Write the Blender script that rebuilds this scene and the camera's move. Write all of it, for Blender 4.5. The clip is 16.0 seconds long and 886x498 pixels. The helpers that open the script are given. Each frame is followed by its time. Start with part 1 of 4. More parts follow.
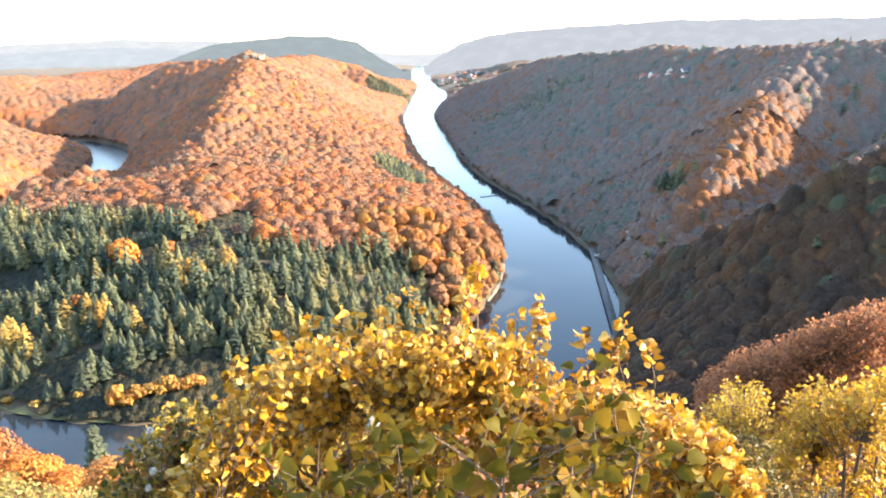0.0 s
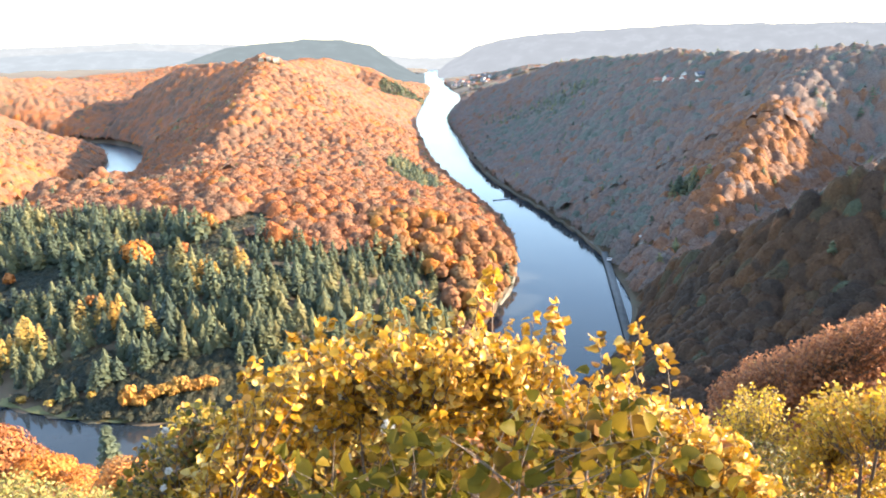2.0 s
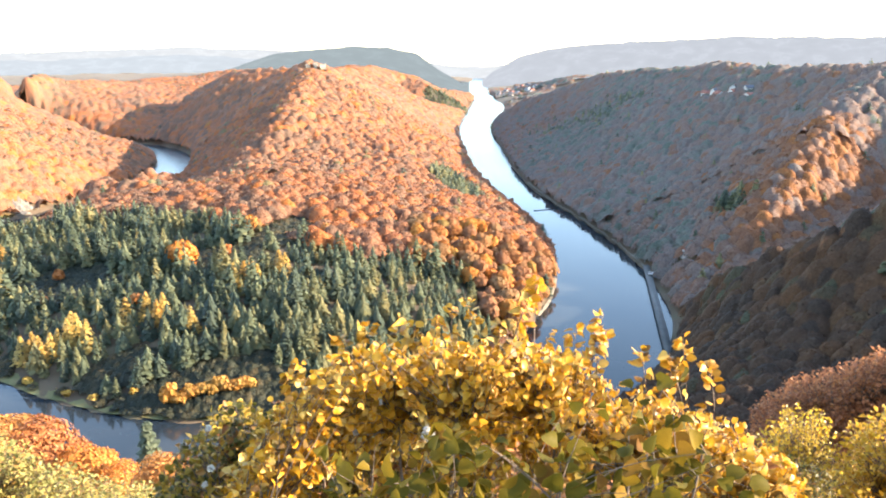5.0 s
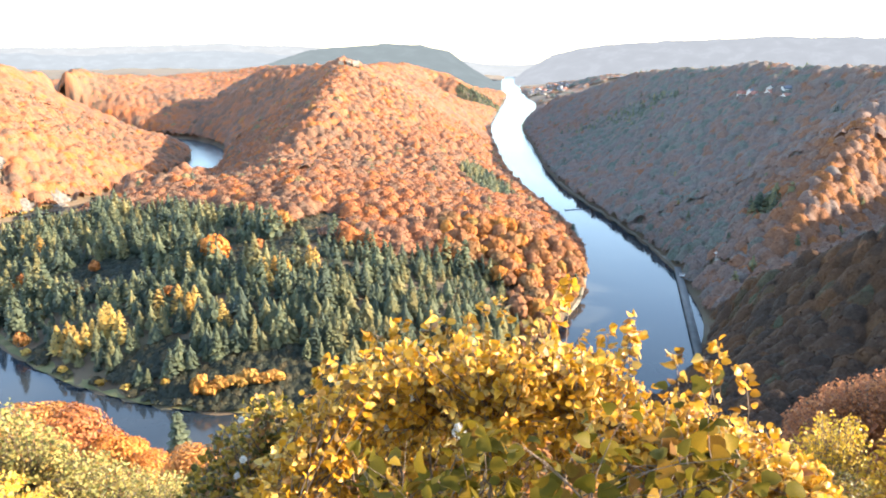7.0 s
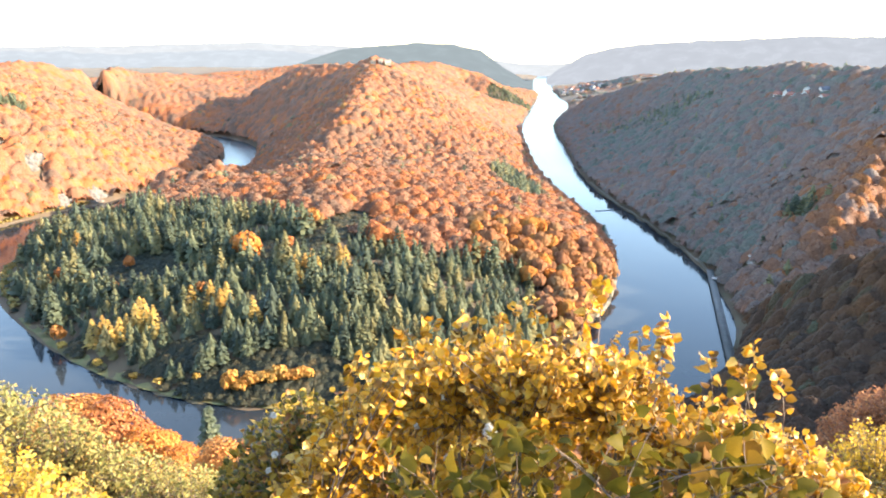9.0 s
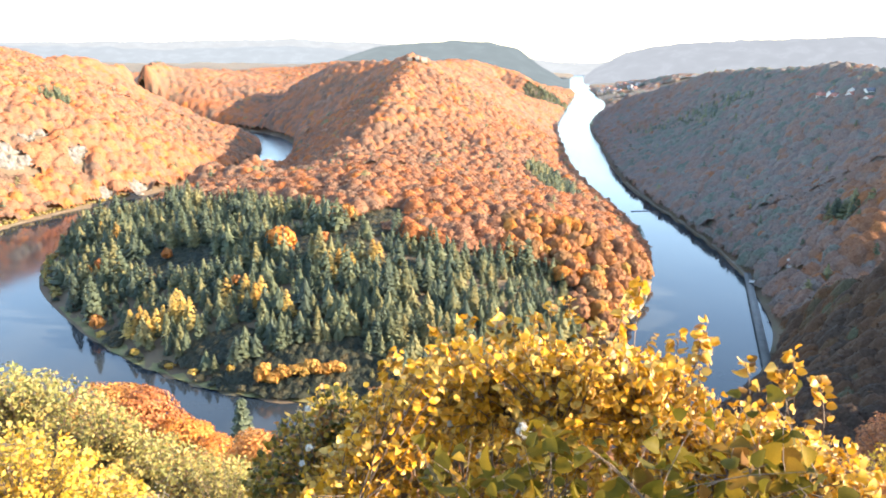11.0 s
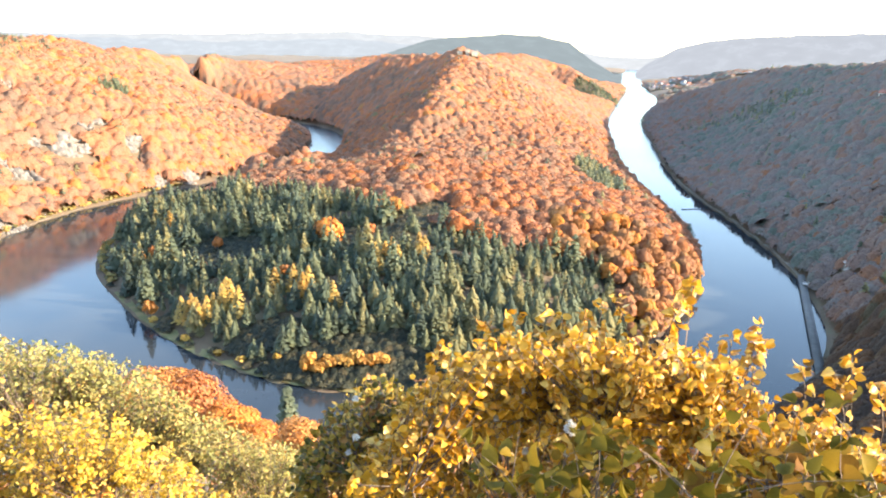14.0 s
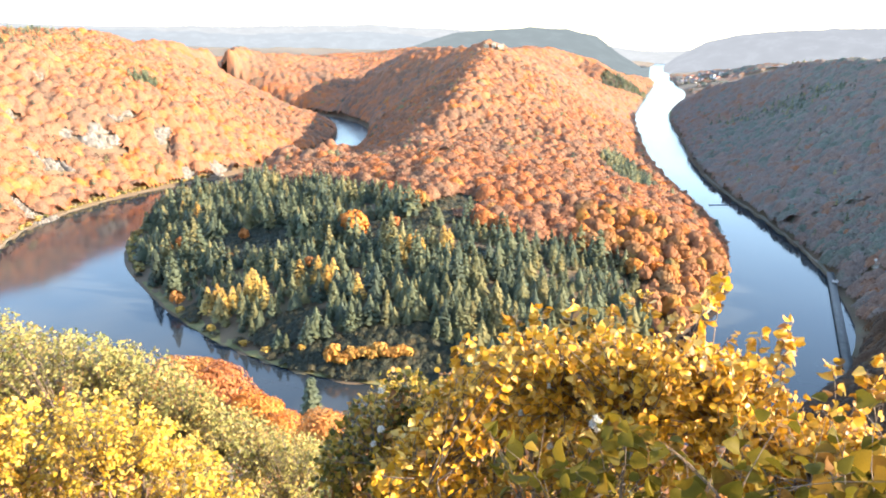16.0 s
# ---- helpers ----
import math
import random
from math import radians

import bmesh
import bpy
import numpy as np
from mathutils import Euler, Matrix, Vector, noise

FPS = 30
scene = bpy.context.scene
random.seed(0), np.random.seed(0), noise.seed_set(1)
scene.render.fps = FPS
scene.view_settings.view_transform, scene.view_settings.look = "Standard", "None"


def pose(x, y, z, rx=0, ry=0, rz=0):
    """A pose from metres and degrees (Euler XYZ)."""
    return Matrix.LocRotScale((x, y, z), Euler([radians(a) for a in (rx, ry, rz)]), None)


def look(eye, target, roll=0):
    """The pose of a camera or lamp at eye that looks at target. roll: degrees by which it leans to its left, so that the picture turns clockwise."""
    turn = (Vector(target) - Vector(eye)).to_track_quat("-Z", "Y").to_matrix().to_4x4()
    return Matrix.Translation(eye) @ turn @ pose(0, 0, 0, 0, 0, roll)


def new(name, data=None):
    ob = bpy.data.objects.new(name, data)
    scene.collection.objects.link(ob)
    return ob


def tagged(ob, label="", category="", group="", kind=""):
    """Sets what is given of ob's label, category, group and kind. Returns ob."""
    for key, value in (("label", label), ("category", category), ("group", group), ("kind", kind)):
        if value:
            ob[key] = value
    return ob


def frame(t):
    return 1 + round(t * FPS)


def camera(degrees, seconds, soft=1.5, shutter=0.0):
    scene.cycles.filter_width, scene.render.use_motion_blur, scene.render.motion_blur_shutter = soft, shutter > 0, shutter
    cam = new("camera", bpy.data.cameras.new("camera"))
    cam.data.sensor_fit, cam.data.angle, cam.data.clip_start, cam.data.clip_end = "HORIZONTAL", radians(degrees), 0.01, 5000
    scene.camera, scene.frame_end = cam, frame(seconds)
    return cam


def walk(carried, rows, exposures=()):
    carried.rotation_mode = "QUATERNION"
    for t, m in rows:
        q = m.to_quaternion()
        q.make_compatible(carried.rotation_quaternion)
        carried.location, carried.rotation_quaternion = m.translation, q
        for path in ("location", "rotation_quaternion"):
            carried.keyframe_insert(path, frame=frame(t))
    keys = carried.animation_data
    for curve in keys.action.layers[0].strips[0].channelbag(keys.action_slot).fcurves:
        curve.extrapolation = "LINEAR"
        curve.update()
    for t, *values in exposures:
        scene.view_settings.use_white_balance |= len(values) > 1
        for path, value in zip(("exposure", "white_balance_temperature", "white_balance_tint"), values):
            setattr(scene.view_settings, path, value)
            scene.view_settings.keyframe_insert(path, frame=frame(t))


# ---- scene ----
# ---- camera ----
EYE = (0.0, 0.0, 180.0)
cam = camera(59.63, 16.0, soft=1.9)
# seconds, turn to the left, tilt, lean in degrees
TURNS = [
    (0, -15.888, -15.634, -1.268), (0.5, -15.743, -15.530, -1.261), (1, -15.536, -15.487, -1.195), (1.5, -15.313, -15.440, -1.029),
    (2, -14.957, -15.380, -1.154), (2.5, -14.578, -15.323, -0.924), (3, -14.063, -15.170, -1.018), (3.5, -13.545, -14.901, -0.867),
    (4, -12.989, -14.753, -0.610), (6.5, -10.278, -14.843, -0.020), (7, -9.670, -14.881, 0.101), (7.5, -9.049, -14.879, 0.088),
    (8, -8.470, -14.881, 0.015), (8.5, -7.927, -14.910, 0.128), (9, -7.410, -14.934, 0.208), (11.5, -4.232, -15.200, 0.716),
    (12, -3.638, -15.292, 0.826), (12.5, -3.053, -15.347, 0.806), (13, -2.485, -15.366, 0.760), (13.5, -1.921, -15.414, 0.680),
    (14, -1.339, -15.603, 0.879), (14.5, -0.802, -15.815, 1.047), (15, -0.257, -15.957, 1.114), (15.5, 0.217, -16.052, 1.030),
    (16, 0.515, -16.117, 0.948),
]
DRIFT = [(0, 0.066), (4, 0.033), (7, 0.001), (9, -0.015), (12, -0.040), (14, -0.054), (16, -0.066)]


def drift(t):
    return float(np.interp(t, [d[0] for d in DRIFT], [d[1] for d in DRIFT]))


walk(cam, [(t, pose(drift(t), EYE[1], EYE[2], 90 + tilt, 0, turn) @ pose(0, 0, 0, 0, 0, lean)) for t, turn, tilt, lean in TURNS],
     exposures=[(0.0, 2.86), (16.0, 2.86)])

# ---- light ----
SUN_AZ, SUN_EL = 103.0, 20.0          # degrees to the right of +y, and above the horizon
world = bpy.data.worlds.new("world")
scene.world = world
world.use_nodes = True
wn = world.node_tree.nodes
sky = wn.new("ShaderNodeTexSky")
sky.sky_type, sky.sun_disc = "NISHITA", False
sky.sun_elevation, sky.sun_rotation = radians(SUN_EL), radians(SUN_AZ)
sky.air_density, sky.dust_density, sky.altitude = 1.0, 0.6, 300
wn["Background"].inputs["Strength"].default_value = 0.15
world.node_tree.links.new(sky.outputs[0], wn["Background"].inputs[0])
sun_data = bpy.data.lights.new("sun", "SUN")
sun_data.energy, sun_data.angle, sun_data.color = 3.9, radians(0.6), (1.0, 0.85, 0.66)
sun = new("sun", sun_data)
toward_sun = Vector((math.sin(radians(SUN_AZ)) * math.cos(radians(SUN_EL)),
                     math.cos(radians(SUN_AZ)) * math.cos(radians(SUN_EL)), math.sin(radians(SUN_EL))))
sun.matrix_world = look(toward_sun * 50, (0, 0, 0))


# ---- materials ----
def nodes_of(name):
    m = bpy.data.materials.new(name)
    m.use_nodes = True
    n, l = m.node_tree.nodes, m.node_tree.links
    return m, n, l, n["Principled BSDF"]


def ramp(n, stops):
    r = n.new("ShaderNodeValToRGB")
    while len(r.color_ramp.elements) < len(stops):
        r.color_ramp.elements.new(0.5)
    for e, (at, c) in zip(r.color_ramp.elements, stops):
        e.position, e.color = at, (*c, 1)
    return r


def noise_of(n, l, scale, detail=4, coord="Object"):
    t = n.new("ShaderNodeTexCoord")
    x = n.new("ShaderNodeTexNoise")
    x.inputs["Scale"].default_value, x.inputs["Detail"].default_value = scale, detail
    l.new(t.outputs[coord], x.inputs["Vector"])
    return x


def maths(n, l, op, a, b=None):
    m = n.new("ShaderNodeMath")
    m.operation = op
    for i, v in enumerate((a, b)):
        if v is None:
            continue
        if isinstance(v, (int, float)):
            m.inputs[i].default_value = v
        else:
            l.new(v, m.inputs[i])
    return m.outputs[0]


def leafy(name, stops, rough=0.6, through_share=0.3, grain=1.5, island=0.25, gloss=0.3, swell=0.0, bump=0.0, vary=0.35, own=False):
    """Foliage: a colour for each tree, varied leaf by leaf; some light passes through."""
    m, n, l, p = nodes_of(name)
    att = n.new("ShaderNodeAttribute")
    att.attribute_name = "tint"
    info = n.new("ShaderNodeObjectInfo")
    geo = n.new("ShaderNodeNewGeometry")
    whole = maths(n, l, "FRACT", maths(n, l, "ADD", att.outputs["Fac"], info.outputs["Random"]))
    leaf = maths(n, l, "MULTIPLY", maths(n, l, "SUBTRACT", geo.outputs["Random Per Island"], 0.5), island)
    if own:
        whole = att.outputs["Fac"]
    fac = maths(n, l, "ADD", whole, leaf)
    r = ramp(n, stops)
    l.new(fac, r.inputs[0])
    x = noise_of(n, l, grain, 3)
    hs = n.new("ShaderNodeHueSaturation")
    l.new(r.outputs[0], hs.inputs["Color"])
    mr = n.new("ShaderNodeMapRange")
    mr.inputs["To Min"].default_value, mr.inputs["To Max"].default_value = 1 - vary, 1 + vary
    l.new(x.outputs[0], mr.inputs[0])
    l.new(mr.outputs[0], hs.inputs["Value"])
    l.new(hs.outputs[0], p.inputs["Base Color"])
    p.inputs["Roughness"].default_value = rough
    p.inputs["Specular IOR Level"].default_value = gloss
    tr = n.new("ShaderNodeBsdfTranslucent")
    l.new(hs.outputs[0], tr.inputs[0])
    if bump and not swell:
        bp = n.new("ShaderNodeBump")
        bp.inputs["Strength"].default_value, bp.inputs["Distance"].default_value = bump, 1.0
        l.new(noise_of(n, l, 0.7, 5).outputs[0], bp.inputs["Height"])
        l.new(bp.outputs[0], p.inputs["Normal"])
        l.new(bp.outputs[0], tr.inputs["Normal"])
    if swell:
        # clumps shade as part of the rounded crown they sit on
        sw = n.new("ShaderNodeAttribute")
        sw.attribute_name = "swell"
        turn = n.new("ShaderNodeVectorTransform")
        turn.vector_type, turn.convert_from, turn.convert_to = "NORMAL", "OBJECT", "WORLD"
        l.new(sw.outputs["Vector"], turn.inputs[0])
        blend = n.new("ShaderNodeMix")
        blend.data_type = "VECTOR"
        blend.inputs[0].default_value = swell
        l.new(geo.outputs["Normal"], blend.inputs[4])
        l.new(turn.outputs[0], blend.inputs[5])
        unit_n = n.new("ShaderNodeVectorMath")
        unit_n.operation = "NORMALIZE"
        l.new(blend.outputs[1], unit_n.inputs[0])
        bp = n.new("ShaderNodeBump")
        bp.inputs["Strength"].default_value, bp.inputs["Distance"].default_value = bump, 1.0
        l.new(noise_of(n, l, 0.55, 3).outputs[0], bp.inputs["Height"])
        l.new(unit_n.outputs[0], bp.inputs["Normal"])
        l.new(bp.outputs[0], p.inputs["Normal"])
        l.new(bp.outputs[0], tr.inputs["Normal"])
    mix = n.new("ShaderNodeMixShader")
    mix.inputs[0].default_value = through_share
    l.new(p.outputs[0], mix.inputs[1])
    l.new(tr.outputs[0], mix.inputs[2])
    l.new(mix.outputs[0], n["Material Output"].inputs[0])
    return m


def surface(name, stops, scale, rough=0.85, bump=0.3, scale2=None, metal=0.0, coord="Object"):
    m, n, l, p = nodes_of(name)
    a = noise_of(n, l, scale, 6, coord)
    b = noise_of(n, l, scale2 or scale * 7, 4, coord)
    f = maths(n, l, "ADD", maths(n, l, "MULTIPLY", a.outputs[0], 0.7), maths(n, l, "MULTIPLY", b.outputs[0], 0.3))
    r = ramp(n, stops)
    l.new(f, r.inputs[0])
    l.new(r.outputs[0], p.inputs["Base Color"])
    p.inputs["Roughness"].default_value, p.inputs["Metallic"].default_value = rough, metal
    bp = n.new("ShaderNodeBump")
    bp.inputs["Strength"].default_value = bump
    l.new(f, bp.inputs["Height"])
    l.new(bp.outputs[0], p.inputs["Normal"])
    return m


BEECH = leafy("beech_leaves", [(0.0, (0.27, 0.125, 0.06)), (0.2, (0.34, 0.15, 0.065)), (0.42, (0.30, 0.145, 0.075)), (0.55, (0.29, 0.165, 0.075)),
                               (0.75, (0.40, 0.16, 0.055)), (0.9, (0.48, 0.18, 0.04)), (0.96, (0.38, 0.22, 0.06)), (1.0, (0.25, 0.18, 0.07))], grain=0.4, gloss=0.06, island=0.05, swell=0.75, through_share=0.3, bump=0.2, vary=0.2)
CANOPY = leafy("beech_canopy", [(0.0, (0.155, 0.095, 0.062)), (0.2, (0.20, 0.107, 0.064)), (0.42, (0.256, 0.116, 0.062)), (0.62, (0.30, 0.118, 0.055)), (0.8, (0.35, 0.12, 0.043)),
                                (0.92, (0.39, 0.128, 0.033)), (0.97, (0.30, 0.15, 0.053)), (1.0, (0.17, 0.138, 0.065))], grain=0.6, gloss=0.05, island=0.0, through_share=0.25, bump=1.0, vary=0.5, own=True)
# Mixed wood; its greyed low stops put the hill's haze into the leaf colour.
MIXED_HAZED = leafy("hazed_mixed_canopy", [(0.0, (0.10, 0.115, 0.085)), (0.12, (0.138, 0.132, 0.102)), (0.3, (0.16, 0.125, 0.104)), (0.5, (0.19, 0.122, 0.09)), (0.7, (0.20, 0.104, 0.062)),
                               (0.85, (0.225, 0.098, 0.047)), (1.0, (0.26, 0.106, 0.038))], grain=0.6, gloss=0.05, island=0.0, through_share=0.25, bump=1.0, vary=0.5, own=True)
# Oak leaves, darkened so the colour itself carries the shade on the spur.
OAKS_SHADED = leafy("shaded_oak_canopy", [(0.0, (0.05, 0.034, 0.024)), (0.4, (0.075, 0.044, 0.027)), (0.7, (0.10, 0.05, 0.024)), (0.88, (0.065, 0.052, 0.03)), (1.0, (0.07, 0.072, 0.042))],
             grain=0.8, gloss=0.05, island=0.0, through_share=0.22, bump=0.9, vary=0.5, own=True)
FIR = leafy("fir_needles", [(0.0, (0.058, 0.072, 0.050)), (0.5, (0.10, 0.114, 0.064)), (0.85, (0.158, 0.15, 0.07)),
                            (1.0, (0.21, 0.17, 0.068))], through_share=0.22, grain=0.5, gloss=0.15)
LARCH = leafy("larch_needles", [(0.0, (0.42, 0.27, 0.07)), (0.5, (0.48, 0.33, 0.09)), (1.0, (0.40, 0.22, 0.05))], grain=0.5)
BARK = surface("bark", [(0.3, (0.06, 0.045, 0.035)), (0.7, (0.16, 0.13, 0.10))], 8, 0.9, 0.6)
SOIL = surface("forest_floor", [(0.3, (0.055, 0.042, 0.026)), (0.5, (0.11, 0.07, 0.036)), (0.7, (0.085, 0.078, 0.035))], 0.03, 0.95, 0.3, 0.6)


def water_material():
    m, n, l, p = nodes_of("river_water")
    x = noise_of(n, l, 0.012, 5)
    r = ramp(n, [(0.35, (0.012, 0.018, 0.024)), (0.65, (0.035, 0.036, 0.033))])
    l.new(x.outputs[0], r.inputs[0])
    l.new(r.outputs[0], p.inputs["Base Color"])
    p.inputs["IOR"].default_value = 1.33
    p.inputs["Specular IOR Level"].default_value = 0.3
    w = noise_of(n, l, 0.004, 4)
    rr = n.new("ShaderNodeMapRange")
    rr.inputs["To Min"].default_value, rr.inputs["To Max"].default_value = 0.02, 0.14
    l.new(w.outputs[0], rr.inputs[0])
    # the open upper reaches are ruffled by the wind
    xyz = n.new("ShaderNodeSeparateXYZ")
    l.new(n["Texture Coordinate"].outputs["Object"], xyz.inputs[0])
    ruff = n.new("ShaderNodeMapRange")
    ruff.inputs["From Min"].default_value, ruff.inputs["From Max"].default_value = 900, 1200
    ruff.inputs["To Min"].default_value, ruff.inputs["To Max"].default_value = 0.0, 0.14
    l.new(xyz.outputs["Y"], ruff.inputs[0])
    l.new(maths(n, l, "ADD", rr.outputs[0], ruff.outputs[0]), p.inputs["Roughness"])
    rip = noise_of(n, l, 0.8, 3)
    bp = n.new("ShaderNodeBump")
    bp.inputs["Strength"].default_value, bp.inputs["Distance"].default_value = 0.04, 0.12
    l.new(rip.outputs[0], bp.inputs["Height"])
    l.new(bp.outputs[0], p.inputs["Normal"])
    return m


WATER = water_material()


# ---- mesh helpers ----
def mesh_of(name, verts, faces, mats, tint=None, smooth=False, slots=None, swell=None):
    """A mesh from arrays: verts (n, 3), faces (m, k) of one size or a list of such arrays."""
    me = bpy.data.meshes.new(name)
    verts = np.asarray(verts, dtype=np.float32)
    faces = faces if isinstance(faces, list) else [faces]
    faces = [np.asarray(f, dtype=np.int32) for f in faces if len(f)]
    loops = np.concatenate([f.ravel() for f in faces])
    sizes = np.concatenate([np.full(len(f), f.shape[1], dtype=np.int32) for f in faces])
    starts = np.concatenate([[0], np.cumsum(sizes)[:-1]]).astype(np.int32)
    me.vertices.add(len(verts))
    me.vertices.foreach_set("co", verts.ravel())
    me.loops.add(len(loops))
    me.loops.foreach_set("vertex_index", loops)
    me.polygons.add(len(sizes))
    me.polygons.foreach_set("loop_start", starts)
    me.polygons.foreach_set("loop_total", sizes)
    for m in (mats if isinstance(mats, (list, tuple)) else [mats]):
        me.materials.append(m)
    if slots is not None:
        me.polygons.foreach_set("material_index", np.asarray(slots, dtype=np.int32))
    me.update(calc_edges=True)
    if smooth:
        me.polygons.foreach_set("use_smooth", np.ones(len(sizes), dtype=bool))
    if tint is not None:
        a = me.attributes.new("tint", "FLOAT", "POINT")
        a.data.foreach_set("value", np.asarray(tint, dtype=np.float32))
    if swell is not None:
        a = me.attributes.new("swell", "FLOAT_VECTOR", "POINT")
        a.data.foreach_set("vector", np.asarray(swell, dtype=np.float32).ravel())
    me.validate()
    return me


def fbm(x, y, size, seed=0, octaves=3):
    """Smooth value noise on arrays, about -1 to 1."""
    out, amp, tot = 0.0, 1.0, 0.0
    for o in range(octaves):
        g = np.random.RandomState(seed + o).rand(64, 64) * 2 - 1
        u, v = x / size * 2 ** o + 17.3 * o, y / size * 2 ** o + 9.1 * o
        i, j = np.floor(u).astype(int), np.floor(v).astype(int)
        fu, fv = u - i, v - j
        fu, fv = fu * fu * (3 - 2 * fu), fv * fv * (3 - 2 * fv)
        i0, i1, j0, j1 = i % 64, (i + 1) % 64, j % 64, (j + 1) % 64
        val = (g[i0, j0] * (1 - fu) + g[i1, j0] * fu) * (1 - fv) + (g[i0, j1] * (1 - fu) + g[i1, j1] * fu) * fv
        out, tot, amp = out + val * amp, tot + amp, amp * 0.5
    return out / tot


# ---- the lie of the land ----
# the river's middle line: x, y, half its width
RIVER = [(1500, 5400, 45), (1130, 4300, 45), (840, 3250, 36), (735, 2750, 30), (605, 2230, 52), (440, 1720, 34), (360, 1350, 32), (306, 1070, 28),
         (286, 880, 25), (281, 760, 26), (265, 620, 31), (233.5, 512.5, 38.5), (199.5, 444, 43.5), (140, 372, 40), (60, 336, 38),
         (-40, 328, 35), (-118, 352, 40), (-190, 406, 45), (-255, 480, 49), (-300, 560, 46), (-326, 650, 46), (-318, 740, 44),
         (-285, 822, 42), (-235, 900, 42), (-200, 1000, 40), (-170, 1120, 31), (-165, 1260, 24), (-190, 1420, 28), (-290, 1560, 40), (-450, 1660, 40),
         (-760, 1780, 40)]
# crest lines: x, y, height of the ground
CRESTS = [
    (0.9, [(-160, 520, 3), (-95, 640, 16), (-60, 760, 30), (-30, 880, 52), (14, 1020, 90), (45, 1240, 129), (72, 1470, 144), (110, 1800, 100),
           (200, 2250, 118), (300, 2400, 108), (400, 2380, 84), (455, 2260, 46), (490, 2150, 12)]),
    (0.8, [(72, 1470, 144), (32, 1580, 135), (-42, 1660, 134), (-85, 1730, 120), (-130, 1780, 104), (-172, 1800, 70), (-215, 1780, 35)]),
    (0.8, [(-60, 770, 36), (-125, 812, 40), (-180, 835, 38), (-188, 890, 36), (-160, 970, 36)]),
    (0.8, [(70, 620, 22), (120, 760, 34), (120, 950, 52), (110, 1200, 80)]),
    (0.9, [(-1200, 500, 175), (-700, 850, 172), (-570, 1000, 162), (-545, 1180, 155), (-510, 1410, 132), (-490, 1835, 106), (-385, 2170, 84),
           (-220, 2500, 66), (-60, 2900, 110)]),
    (1.05, [(500, 1730, 8), (545, 1650, 60), (640, 1480, 112), (640, 1200, 134), (610, 860, 150), (648, 740, 159), (662, 660, 163), (672, 618, 165), (760, 600, 158), (850, 580, 166), (1000, 540, 178)]),
    (1.0, [(640, 720, 150), (590, 690, 140), (522, 645, 122), (453, 585, 97), (404, 547, 75), (372, 521, 60), (338, 497, 42), (312, 488, 10)]),
    (0.9, [(254, 428, 20), (259, 392, 47), (265, 351, 72), (276, 323, 93), (294, 307, 108), (310, 298, 119), (350, 285, 138), (430, 265, 160), (600, 270, 174)]),
    (0.8, [(600, 270, 174), (760, 350, 170), (1000, 420, 176)]),
    (0.9, [(800, 2790, 6), (880, 2790, 24), (960, 2770, 45), (1100, 2700, 70)]),
    # unseen ridge right of the view, added to keep the sun off the valley
    (1.6, [(772, 610, 214), (780, 540, 212), (800, 460, 205), (950, 430, 215)]),
    (1.3, [(-1300, -200, 176), (-400, -90, 178), (-3, 0.3, 177.5), (3, 0.3, 177.5), (250, -60, 178), (430, 130, 176), (600, 270, 174), (760, 330, 172)]),
]


# side valleys: x, y, depth
HOLLOWS = [[(330, 462, 14), (430, 500, 26), (520, 548, 38), (600, 572, 40), (680, 560, 20)]]


def along(x, y, line):
    """Distance to a broken line, and the third number interpolated at the nearest place."""
    best, val = np.full(x.shape, 1e9), np.zeros(x.shape)
    for (ax, ay, az), (bx, by, bz) in zip(line, line[1:]):
        dx, dy = bx - ax, by - ay
        s = np.clip(((x - ax) * dx + (y - ay) * dy) / (dx * dx + dy * dy), 0, 1)
        d = np.hypot(x - ax - s * dx, y - ay - s * dy)
        near = d < best
        best, val = np.where(near, d, best), np.where(near, az + s * (bz - az), val)
    return best, val


def smooth_line(line, steps=5):
    """The same line as a smooth curve (Catmull-Rom)."""
    p = [np.array(q, float) for q in line]
    p = [2 * p[0] - p[1]] + p + [2 * p[-1] - p[-2]]
    out = []
    for a, b, c, d in zip(p, p[1:], p[2:], p[3:]):
        for k in range(steps):
            t = k / steps
            out.append(tuple(0.5 * (2 * b + (c - a) * t + (2 * a - 5 * b + 4 * c - d) * t * t + (3 * b - a - 3 * c + d) * t ** 3)))
    return out + [tuple(p[-2])]


RIVER_LINE = smooth_line(RIVER, 4)


def river_side(x, y):
    """Metres from the waterline: below 0 in the river."""
    d, w = along(x, y, RIVER_LINE)
    return d - w


